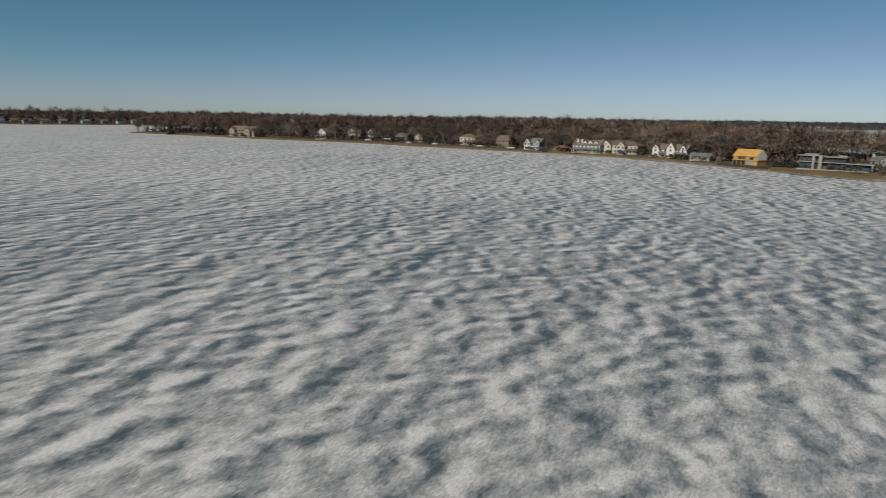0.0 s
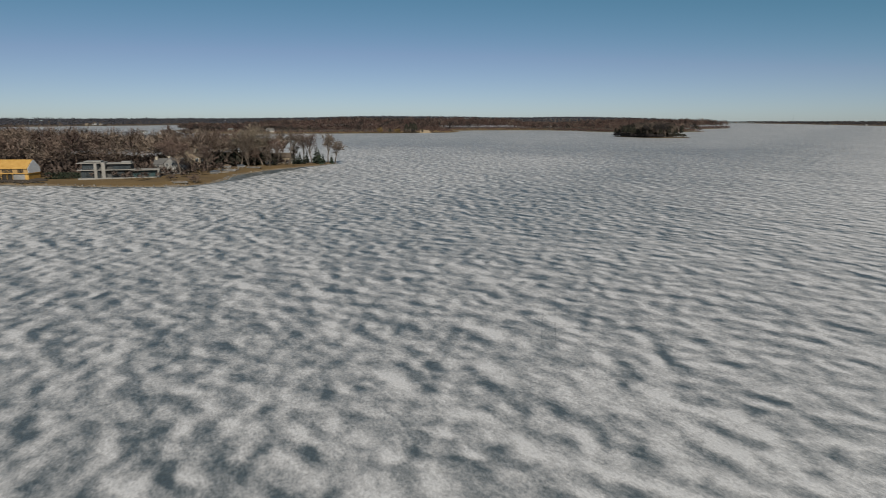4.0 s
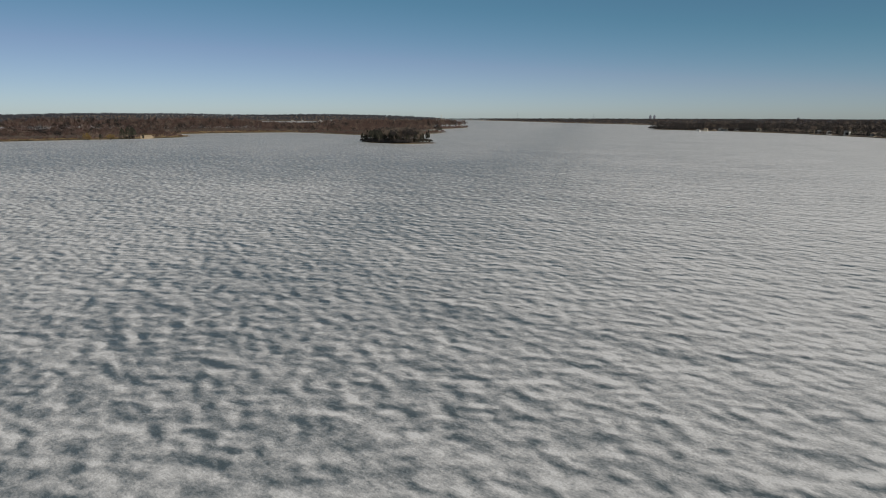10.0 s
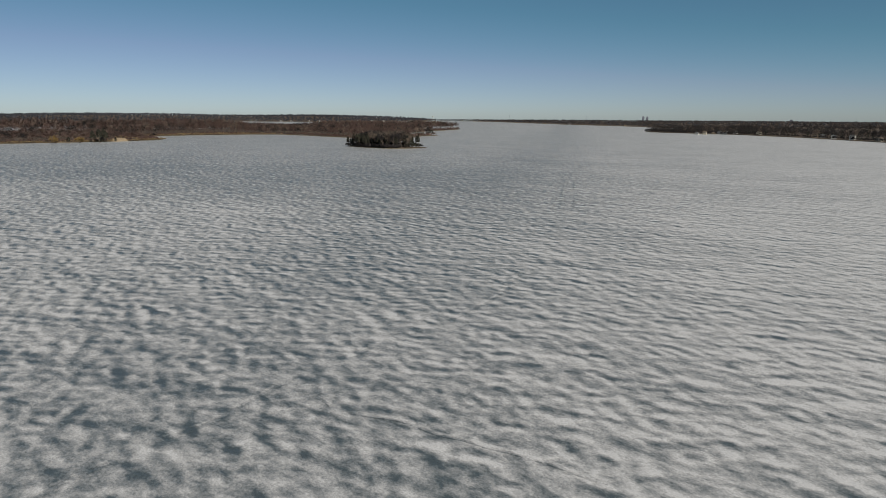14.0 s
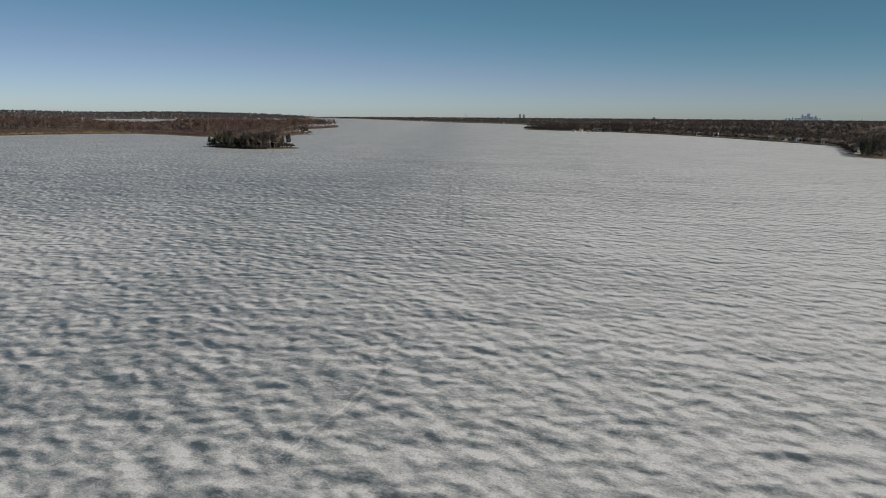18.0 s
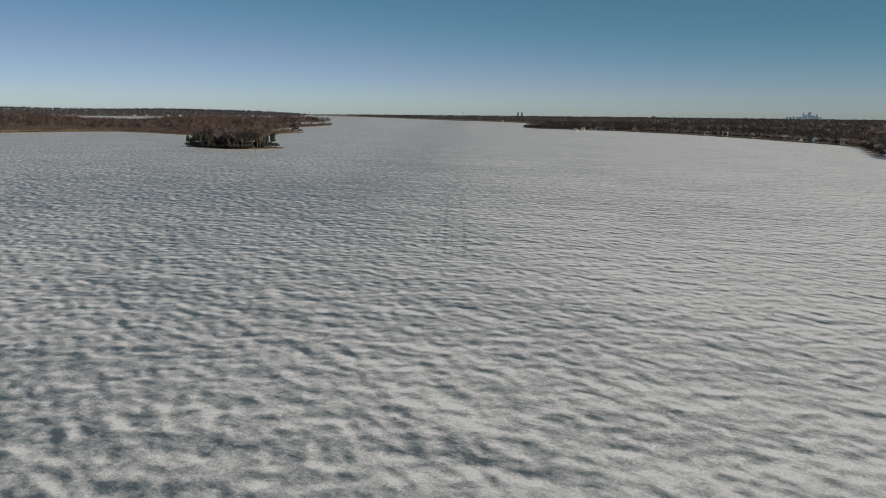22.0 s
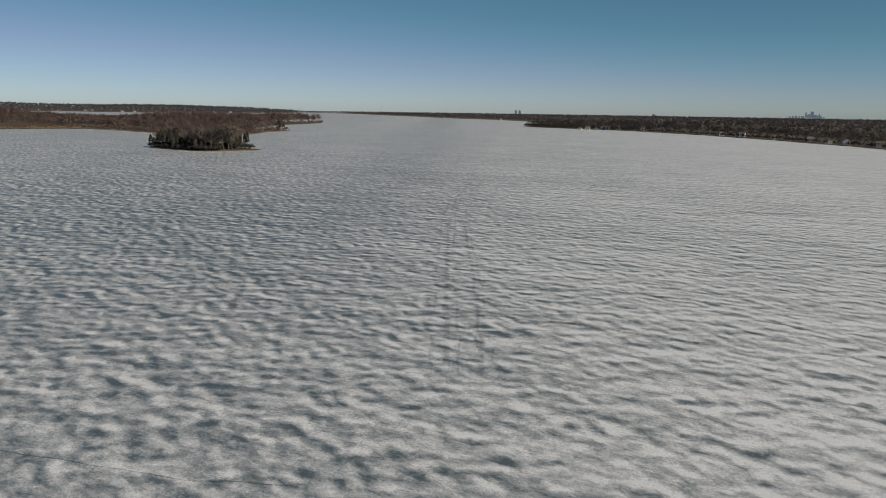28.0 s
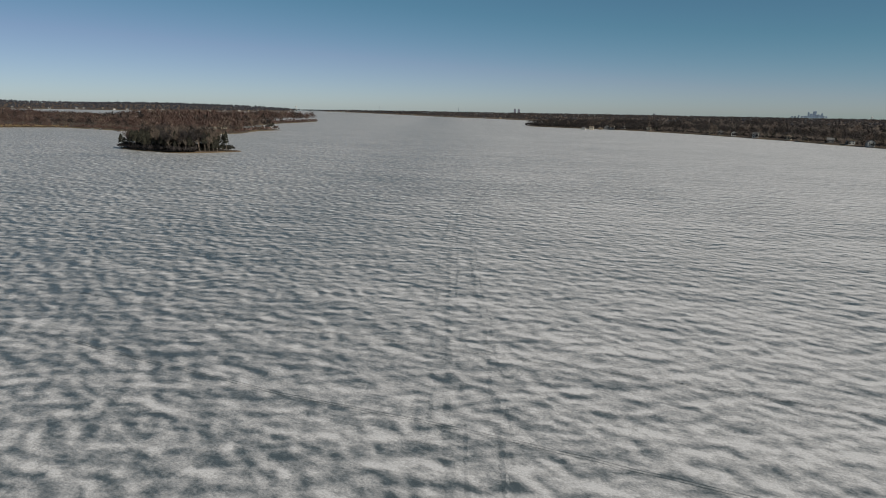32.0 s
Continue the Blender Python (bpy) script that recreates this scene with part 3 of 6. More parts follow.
def forest(name, label, templates, spots, material, low=0.75, high=1.25, seed=1, category="woods", grow=None):
    """Many far trees joined into one object; spots are rows of x, y, z."""
    rs = np.random.RandomState(seed)
    pick = rs.randint(len(templates), size=len(spots))
    vs, fs, ns, start = [], [], [], 0
    for k, (tv, tf) in enumerate(templates):
        # a crown of fine twigs takes light as a whole: its pieces face out of the crown
        out = tv - np.array([0, 0, tv[:, 2].max() * 0.42])
        out = out / np.linalg.norm(out, axis=1)[:, None] + np.array([0, 0, 0.25]) + rs.normal(size=out.shape) * 0.35
        flat = np.cross(tv[tf[:, 1]] - tv[tf[:, 0]], tv[tf[:, 2]] - tv[tf[:, 0]])
        tf = np.where(((flat * out[tf[:, 0]]).sum(axis=1) < 0)[:, None], tf[:, ::-1], tf)
        at = spots[pick == k]
        if not len(at):
            continue
        a, s = rs.uniform(0, 6.283, len(at)), rs.uniform(low, high, len(at))
        sz = s * rs.uniform(0.85, 1.18, len(at))
        if grow is not None:
            sz = sz * grow(at[:, 0], at[:, 1])
        x = (tv[None, :, 0] * np.cos(a)[:, None] - tv[None, :, 1] * np.sin(a)[:, None]) * s[:, None] + at[:, 0:1]
        y = (tv[None, :, 0] * np.sin(a)[:, None] + tv[None, :, 1] * np.cos(a)[:, None]) * s[:, None] + at[:, 1:2]
        z = tv[None, :, 2] * sz[:, None] + at[:, 2:3]
        vs.append(np.stack([x, y, z], axis=-1).reshape(-1, 3))
        nx = out[None, :, 0] * np.cos(a)[:, None] - out[None, :, 1] * np.sin(a)[:, None]
        ny = out[None, :, 0] * np.sin(a)[:, None] + out[None, :, 1] * np.cos(a)[:, None]
        ns.append(np.stack([nx, ny, np.broadcast_to(out[None, :, 2], nx.shape)], axis=-1).reshape(-1, 3))
        fs.append((tf[None] + (np.arange(len(at)) * len(tv))[:, None, None] + start).reshape(-1, 3))
        start += len(at) * len(tv)
    me = mesh_of(name, np.concatenate(vs), np.concatenate(fs), material)
    ns = np.concatenate(ns)
    ns = ns / np.linalg.norm(ns, axis=1)[:, None]
    me.attributes.new("custom_normal", "FLOAT_VECTOR", "POINT").data.foreach_set("vector", ns.astype(np.float32).ravel())
    return tagged(new(name, me), label, category, kind="stuff")


def scattered(land, box, step, near=6, far=1e9, seed=1, keep=None, thin=None):
    """Uneven spots on a land between two depths from its shore, as rows of x, y, z and depth."""
    rs = np.random.RandomState(seed)
    x0, x1, y0, y1 = box
    gx, gy = np.meshgrid(np.arange(x0, x1, step), np.arange(y0, y1, step))
    x, y = gx.ravel() + rs.uniform(-0.5, 0.5, gx.size) * step, gy.ravel() + rs.uniform(-0.5, 0.5, gx.size) * step
    d = land.depth(x, y)
    ok = (d > near) & (d < far)
    if keep is not None:
        ok &= keep(x, y, d)
    if thin is not None:
        ok &= rs.uniform(size=len(x)) < thin(x, y, d)
    x, y, d = x[ok], y[ok], d[ok]
    return np.stack([x, y, land.height(x, y, d)], axis=1)


# ---------------------------------------------------------------- the frozen lake
span = np.concatenate([np.linspace(0, 800, 41), np.linspace(900, 4900, 21)])
turns = np.linspace(0, 2 * np.pi, 97)[:-1]
ring = np.stack([np.outer(span, np.cos(turns)) + 150, np.outer(span, np.sin(turns)) + 50, np.zeros((len(span), 96))], axis=-1).reshape(-1, 3)
i, j = np.meshgrid(np.arange(len(span) - 1), np.arange(96), indexing="ij")
quad = np.stack([i * 96 + j, (i + 1) * 96 + j, (i + 1) * 96 + (j + 1) % 96, i * 96 + (j + 1) % 96], axis=-1).reshape(-1, 4)
lake = tagged(new("water", mesh_of("water", ring, quad, ICE)), "frozen lake with grey ice and wind-blown snow drifts", "lake", kind="structure")

# ---------------------------------------------------------------- land
NORTH = Land("ground_north_shore", [(-345, 655), (-338, 648), (-251, 604), (-179, 549), (-81, 508), (-30, 461), (10, 436), (62, 400), (100, 363), (121, 326),
    (135, 290), (150, 261), (164, 246), (187, 256), (200, 268), (223, 281), (247, 285), (271, 287), (289, 290), (290, 294), (270, 304), (250, 320), (232, 350),
    (222, 420), (235, 520), (260, 640), (280, 800), (200, 1100), (-100, 1300), (-280, 1100), (-335, 800)], 3.5,
    "brown winter shore with lawns, sand and leaf litter", bank=1.3, rise=0.03, top=5.5, lawn=lambda x, y: 7 + 16 * np.clip((x - 125) / 15, 0, 1), beach=1.1, jag=0.7)
WOODS = Land("ground_wooded_neck", [(704, 1008), (760, 878), (871, 790), (940, 732), (1030, 698), (1052, 708), (1075, 800), (1170, 815), (1265, 778), (1340, 700),
    (1345, 640), (1270, 540), (1215, 470), (1215, 400), (1238, 362), (1262, 356), (1330, 368), (1390, 346), (1413, 348), (1430, 380), (1500, 440), (1700, 445), (1870, 412),
    (1990, 402), (2012, 430), (1980, 600), (1900, 850), (1750, 1050), (1500, 1250), (1250, 1400), (1000, 1450), (850, 1300), (750, 1120)], 11,
    "low wooded neck of land with reeds and leaf litter", bank=1.2, rise=0.008, top=2.8, lawn=6, beach=5, jag=2.5, seed=4)
ISLE = Land("ground_island", [(940, 364), (932, 366), (912, 344), (895, 316), (885, 296), (890, 282), (904, 264), (912, 255), (922, 254), (926, 262), (938, 285), (950, 318), (952, 345)], 2.5,
    "small low island with leaf litter and a sandy spit", bank=1.2, rise=0.03, top=3.2, lawn=1.5, beach=1.5, jag=0.8, seed=7)
SOUTH = Land("ground_south_shore", [(1915, -80), (1800, -150), (1715, -262), (1510, -356), (1320, -402), (1140, -426), (1060, -421), (990, -386), (900, -345), (825, -312),
    (785, -335), (745, -430), (700, -640), (620, -1000), (700, -3300), (2600, -4000), (3700, -3000), (4400, -2000), (4700, -900), (4800, 200), (4830, 960), (4760, 965), (4300, 640), (3704, 365), (3419, 232),
    (3060, 80), (2915, -60), (2600, -190), (2300, -360), (2020, -310), (1975, -120)], 22,
    "long wooded shore with leaf litter under bare trees", bank=1.5, rise=0.008, top=5, hills=(2.5, 700), lawn=4, beach=4, jag=3, seed=9)
FAR = Land("ground_far_shore", [(-1700, 450), (-950, 800), (-663, 911), (-599, 940), (-500, 1040), (-380, 1300), (100, 1800), (700, 2150), (1100, 2300), (1700, 2420), (2300, 2460), (3000, 2360),
    (3600, 2150), (3480, 1640), (3660, 1240), (4250, 1090), (4830, 1010), (4640, 1700), (3700, 3300), (2200, 4200), (500, 4550), (-1200, 4300), (-2600, 3600), (-3000, 1500)], 26,
    "distant low wooded hills beyond the ice", bank=1.5, rise=0.012, top=8, hills=(22, 1300), lawn=5, beach=5, jag=3, seed=13, swell=lambda x, y: np.clip(0.5 + (x - 2500) / 1000, 0.5, 1.3) * np.clip(0.75 + (y - 1500) / 900, 0.75, 0.85 + 0.42 * np.clip((x - 2600) / 600, 0, 1)))

# ---------------------------------------------------------------- woods, joined
MID = [tuft(k, 190, 4.0, 1.3, 12.6, 2.1, 0.15, 0.16) for k in range(6)]
THIN = [tuft(20 + k, 90, 2.9, 2.0, 12.5, 2.3, 0.25) for k in range(4)]
DIST = [tuft(40 + k, 98, 4.6, 0.8, 12.0, 2.3, 0.30, 0.14) for k in range(6)]
VAST = [tuft(60 + k, 30, 8.4, 0.2, 11.5, 3.0, 0.95, 0.3, 0.0, 0.5) for k in range(5)]
BUSH = [tuft(80 + k, 44, 1.5, 0.2, 2.3, 1.2, 0.30, 0.05) for k in range(4)]
FIR = [cone_tuft(90 + k, 13, 2.9, 42) for k in range(3)]


def split(spots, shares, size, seed):
    """Spots shared out in patches among several kinds of tree."""
    rs = np.random.RandomState(seed)
    v = ripple(spots[:, 0], spots[:, 1], size, seed) * 0.9 + rs.uniform(-0.9, 0.9, len(spots))
    cuts = np.quantile(v, np.cumsum(shares)[:-1])
    k = np.searchsorted(cuts, v)
    return [spots[k == i] for i in range(len(shares))]


def north_height(x, y):
    """The woods are a little higher towards the point."""
    return 1.0 + 0.06 * np.clip((x + 0.25 * (y - 400) - 40) / 90, 0, 1)


def neck_height(x, y):
    hollow = np.clip(1.5 - np.abs(y - 0.54 * x + 93) / 90, 0, 1) * np.clip((x - 1180) / 80, 0, 1)
    shoulder = np.clip((y - 0.54 * x + 3) / 70, 0, 1) * np.clip((x - 1080) / 80, 0, 1) + 0.5 * np.clip((0.54 * x - 183 - y) / 70, 0, 1) * np.clip((x - 1250) / 80, 0, 1)
    return (0.77 + 0.35 * np.clip((x - 1040) / 260, 0, 1)) * (1 - 0.2 * hollow + 0.38 * shoulder) + 0.13 * ripple(x, y, 190, 27)


spots = scattered(NORTH, (-345, 300, 250, 1300), 6.4, 7, 420, 3, thin=lambda x, y, d: np.where(d < 70, 1.0, np.where(d < 150, 0.65, 0.35)), keep=lambda x, y, d: (y < 1060 + x) & (x < 258) & (y > 298) & ((d > 24) | (x > 196)))
east = spots[:, 0] + 0.25 * (spots[:, 1] - 400) + 40 * ripple(spots[:, 0], spots[:, 1], 130, 17) > 95
red, grey, dark, fir = split(spots[~east], (0.52, 0.17, 0.27, 0.04), 90, 2)
tan_red, tan_grey, pale, thin = split(spots[east], (0.22, 0.32, 0.38, 0.08), 70, 3)
forest("red_brown_woods", "bare reddish-brown woods behind the houses", MID, np.concatenate([red, tan_red]), TWIG_RED, 0.9, 1.38, 1, grow=north_height)
forest("grey_brown_woods", "bare grey-brown woods behind the houses", MID, np.concatenate([grey, tan_grey]), TWIG_GREY, 0.88, 1.38, 2, grow=north_height)
forest("pale_woods", "bare pale tan trees behind the houses", MID, pale, TWIG_PALE, 0.85, 1.3, 42, grow=north_height)
forest("dark_brown_woods", "bare dark brown thicket behind the houses", THIN, np.concatenate([dark, thin]), TWIG_BROWN, 0.8, 1.3, 3, grow=north_height)
forest("evergreens", "scattered dark evergreens in the bare woods", FIR, fir, NEEDLE, 0.7, 1.2, 4)
spots = scattered(NORTH, (-345, 262, 240, 700), 4.5, 9, 40, 5, keep=lambda x, y, d: (x < 205) | (y > 296), thin=lambda x, y, d: 0.4 + 0.5 * (x > 196))
inner = scattered(NORTH, (140, 262, 290, 420), 4.2, 18, 95, 57)
forest("undergrowth", "bare grey-brown shrubs deep in the woods behind the point", BUSH, inner, TWIG_BROWN, 1.0, 1.9, 57, "shrubs")
dark_spots = scattered(NORTH, (203, 248, 300, 330), 2.6, 8, 60, 55)
forest("undergrowth", "dark evergreen thicket behind the trees of the point", BUSH, dark_spots, NEEDLE_DULL, 1.3, 2.6, 55, "shrubs")
forest("undergrowth", "bare brown shrubs under the shore trees", BUSH, spots, TWIG_BROWN, 0.7, 1.5, 5, "shrubs")

spots = scattered(WOODS, (690, 2020, 340, 1460), 9.2, 7, 330, 6, thin=lambda x, y, d: np.where(d < 100, 1.0, 0.38))
red, grey, dark, fir = split(spots, (0.52, 0.16, 0.30, 0.02), 160, 6)
forest("red_brown_woods", "bare reddish-brown woods on the neck", DIST, red, TWIG_RED, 0.95, 1.45, 6, grow=neck_height)
forest("grey_brown_woods", "bare grey-brown woods on the neck", DIST, grey, TWIG_GREY, 0.9, 1.42, 7, grow=neck_height)
forest("dark_brown_woods", "bare dark brown woods on the neck", DIST, dark, TWIG_DARK, 0.9, 1.38, 8, grow=neck_height)
forest("evergreens", "dark evergreens among the bare woods", FIR, fir, NEEDLE, 0.8, 1.3, 9)

spots = scattered(SOUTH, (640, 2100, -1000, -60), 9.5, 8, 420, 10, keep=lambda x, y, d: x > 700, thin=lambda x, y, d: np.where(d < 100, 1.0, 0.2))
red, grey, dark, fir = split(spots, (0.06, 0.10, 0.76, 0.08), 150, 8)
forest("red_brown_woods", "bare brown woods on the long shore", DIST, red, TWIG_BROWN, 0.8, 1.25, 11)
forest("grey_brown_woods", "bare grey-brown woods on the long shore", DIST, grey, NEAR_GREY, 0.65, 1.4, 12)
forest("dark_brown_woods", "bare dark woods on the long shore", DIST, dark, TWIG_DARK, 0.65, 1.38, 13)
forest("evergreens", "dark evergreens along the long shore", FIR, fir, NEEDLE, 0.8, 1.3, 14)
spots = scattered(SOUTH, (700, 4830, -3000, 960), 21, 8, 1800, 15, keep=lambda x, y, d: ((d > 410) | (x > 2050)) & (y > -2900) & (y > -0.74 * x + 420) & ((y < -250) | (d < 500)), thin=lambda x, y, d: np.where(d < 150, 1.0, 0.3))
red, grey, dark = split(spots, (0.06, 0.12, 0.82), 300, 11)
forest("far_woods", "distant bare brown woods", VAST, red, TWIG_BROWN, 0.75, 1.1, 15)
forest("far_woods", "distant bare woods with haze in their blue-grey colour", VAST, grey, TWIG_HAZE, 0.75, 1.1, 16)
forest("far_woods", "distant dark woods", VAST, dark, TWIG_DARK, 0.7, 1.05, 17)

spots = scattered(FAR, (-1000, 4830, 700, 3600), 21, 10, 600, 18, keep=lambda x, y, d: (y < 2600 + x) & (d < 250 + 0.2 * np.maximum(x, 0)), thin=lambda x, y, d: np.where(d < 150, 1.0, 0.7))
red, grey, dark = split(spots, (0.3, 0.35, 0.35), 400, 12)
forest("far_woods", "distant bare hillside woods with blue haze in the colour", VAST, red, TWIG_HAZE, 0.85, 1.3, 18)
forest("far_woods", "distant bare grey hillside woods with haze in the colour", VAST, grey, TWIG_HAZE, 0.85, 1.3, 19)
forest("far_woods", "distant dark hillside woods with haze in the colour", VAST, dark, TWIG_HAZE, 0.8, 1.25, 20)

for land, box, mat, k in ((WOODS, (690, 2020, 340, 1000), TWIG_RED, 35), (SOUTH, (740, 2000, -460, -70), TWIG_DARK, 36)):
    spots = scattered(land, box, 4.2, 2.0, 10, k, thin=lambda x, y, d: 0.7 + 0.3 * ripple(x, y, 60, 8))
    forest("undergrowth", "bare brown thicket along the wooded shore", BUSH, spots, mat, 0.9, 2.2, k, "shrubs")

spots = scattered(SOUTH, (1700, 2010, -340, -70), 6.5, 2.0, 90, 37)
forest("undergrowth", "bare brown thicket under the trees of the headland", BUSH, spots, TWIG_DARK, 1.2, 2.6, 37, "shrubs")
# the far western shore and the western end of the near woods
spots = scattered(FAR, (-1000, -300, 780, 1400), 11, 20, 130, 71)
red, dark = split(spots, (0.55, 0.45), 90, 71)
forest("red_brown_woods", "bare reddish-brown woods behind the far western houses", DIST, red, TWIG_RED, 1.1, 1.75, 71)
forest("dark_brown_woods", "bare dark woods behind the far western houses", DIST, dark, TWIG_BROWN, 1.1, 1.75, 72)
spots = scattered(NORTH, (-342, -216, 590, 740), 6.0, 6, 45, 73)
forest("red_brown_woods", "bare reddish-brown woods at the western end of the shore", MID, spots, TWIG_RED, 0.9, 1.4, 73)

# ---------------------------------------------------------------- marks on the ice


def ribbon(name, label, points, width, material, z=0.02, wander=0.4, seed=1, step=1.5, broken=-9.0):
    """A narrow, uneven strip that lies on the ice along a line of points."""
    rs = np.random.RandomState(seed)
    p = np.array(points, dtype=float)
    run = np.concatenate([[0], np.cumsum(np.linalg.norm(np.diff(p, axis=0), axis=1))])
    n = max(3, int(run[-1] / step))
    at = np.linspace(0, run[-1], n)
    x, y = np.interp(at, run, p[:, 0]), np.interp(at, run, p[:, 1])
    dx, dy = np.gradient(x), np.gradient(y)
    s = np.hypot(dx, dy) + 1e-9
    nx, ny = -dy / s, dx / s
    off = wander * ripple(at, at * 0.3, 14, seed)
    half = width / 2 * (0.35 + 0.9 * rs.uniform(size=n)) * np.minimum(1, 0.2 + np.minimum(at, run[-1] - at) / 6)
    a = np.stack([x + nx * (off - half), y + ny * (off - half), np.full(n, z)], axis=1)
    b = np.stack([x + nx * (off + half), y + ny * (off + half), np.full(n, z)], axis=1)
    k = np.arange(n - 1)
    k = k[ripple(at, at * 0.2, 17, seed + 9)[:-1] + rs.uniform(-0.5, 0.5, n - 1) > broken]
    return tagged(new(name, mesh_of(name, np.concatenate([a, b]), np.stack([k, k + 1, k + n + 1, k + n], axis=1), material)), label, "ice mark", kind="stuff")


TRAIL = [(482.8, 154.9), (468.9, 125.8), (458.2, 102.2), (451.0, 81.9), (444.3, 66.1), (437.6, 51.3), (428, 30)]
for off in (0.0, 0.5):
    ribbon("vehicle_track", "thin dark wheel track pressed into the grey ice", [(x + off, y - off * 0.4) for x, y in [(495, 182)] + TRAIL], 0.2, CRACK, 0.025, 0.15, 3)
for off in (0.0, 0.45):
    ribbon("vehicle_track", "faint dark wheel track crossing the ice", [(x + off, y) for x, y in [(505, 158), (492.6, 123.9), (482.6, 98.6), (474.5, 73.6), (464.6, 46.2), (454.9, 22.5), (446, 0)]], 0.16, CRACK, 0.025, 0.15, 4)
LANE = [(714, 63), (680, 68), (648, 72.3), (616, 76.6), (566, 79.2), (522, 79.9), (490, 79.8), (445, 79.5), (415, 79.3)]
SIDE = [(703, 59.5), (638, 69.1), (590, 72.6), (546, 73.9), (512, 74.0), (476, 73.3), (432, 73.4), (420, 73.5)]
for path, off, w, sd, gap in ((LANE, 0.0, 1.3, 7, -0.7), (LANE, 2.4, 0.8, 17, -0.4), (LANE, -2.0, 0.6, 27, -0.2), (SIDE, 0.0, 0.9, 9, -0.6), (SIDE, -1.5, 0.5, 19, -0.2)):
    ribbon("sled_trail", "packed grey sled trail running along the lake", [(x, y + off) for x, y in path], w, TRACK, 0.02, 0.35, sd, 0.7, gap)
ribbon("ice_crack", "short refrozen crack with snow beside it", [(440, 73.2), (431.6, 73.3), (424, 73.1)], 1.0, RIM, 0.022, 0.3, 12, 0.5, -0.1)
ribbon("ice_crack", "short dark refrozen crack in the ice", [(440, 74.2), (431.6, 74.3), (424, 74.1)], 0.8, CRACK, 0.026, 0.3, 13, 0.5, -0.1)
for off in (0.0, -3.6, -5.0):
    ribbon("vehicle_track", "faint old wheel track across the ice", [(366 + off, 116), (362.5 + off, 97.8), (360.2 + off, 85.5), (357.3 + off, 68.8), (354.8 + off, 56.3), (351 + off, 38)], 0.16, TRACK, 0.024, 0.12, 31, 0.7, 0.0)
ribbon("ice_crack", "thin dark crack in the grey ice", [(391, 140), (390.5, 130.5), (388.5, 119.5), (385.8, 107.0), (385.1, 92.8)], 0.2, CRACK, 0.024, 0.3, 14)
RIDGE = [(219, 108), (216.2, 103), (214.6, 94.4), (212.1, 87.8), (209.4, 80.2), (206.6, 70.8), (203.1, 60.0), (199.6, 50.8), (197.1, 43.1), (195.8, 36.5), (193, 28)]
ribbon("pressure_crack", "refrozen pressure crack edged with rough white snow", RIDGE, 0.7, RIM, 0.02, 0.5, 21, 0.6, -0.2)
ribbon("pressure_crack", "dark open line of a refrozen pressure crack", [(x - 0.8, y) for x, y in RIDGE], 0.3, CRACK, 0.026, 0.5, 21, 0.6, -0.2)
ribbon("ice_crack", "short dark scratch on the ice", [(240.0, 168.5), (236.0, 158.5), (234, 152)], 0.3, CRACK, 0.024, 0.2, 22)
STREAK = [(300, 84), (290.6, 85.9), (271, 89.2), (262, 93), (246, 101.5), (228, 111), (207.5, 117.5), (193.5, 124.9), (177.4, 130)]
ribbon("ice_crack", "long old crack filled with dark ice", STREAK, 0.7, TRACK, 0.018, 0.5, 24, 0.7, -0.1)
ribbon("snow_streak", "long pale snow streak beside an old crack", [(x + 0.4, y + 1.0) for x, y in STREAK], 0.6, RIM, 0.02, 0.5, 24, 0.7, 0.05)
ribbon("ice_crack", "old crack filled with dark ice", [(373, 93.6), (354, 98.5), (328.3, 104), (307, 105.2)], 0.8, TRACK, 0.018, 0.6, 25, 0.7, 0.0)
for off in (-0.7, 0.7):
    ribbon("sled_trail", "old grey sled trail across the ice", [(x + off * 0.45, y - off) for x, y in [(104, 76.6), (101.0, 75.2), (90.3, 70.2), (84, 67.4)]], 0.14, TRACK, 0.02, 0.15, 26, 0.8)

# bare wet ice along the near shore
gx, gy = np.meshgrid(np.arange(60, 312, 1.6), np.arange(228, 420, 1.6))
d = NORTH.depth(gx, gy)
ok = (d < 1.0) & (d > -4.0 - 2.5 * ripple(gx, gy, 34, 3) - 7 * np.exp(-((gx - 215) ** 2 + (gy - 268) ** 2) / 900))
ok &= (gy < 420 - 0.2 * gx) & (inside_by(np.array([(60, 228), (312, 228), (312, 287), (215, 330), (60, 428)]), gx, gy) > 0)
index = np.full(ok.shape, -1)
index[ok] = np.arange(ok.sum())
quads = np.stack([index[:-1, :-1], index[:-1, 1:], index[1:, 1:], index[1:, :-1]], axis=-1).reshape(-1, 4)
quads = quads[(quads >= 0).all(axis=1)]
tagged(new("shore_melt", mesh_of("shore_melt", np.stack([gx[ok], gy[ok], np.full(ok.sum(), 0.03)], axis=1), quads, WET)), "dark wet ice melting along the shore", "ice", kind="stuff")

# ---------------------------------------------------------------- houses
PANES = {}


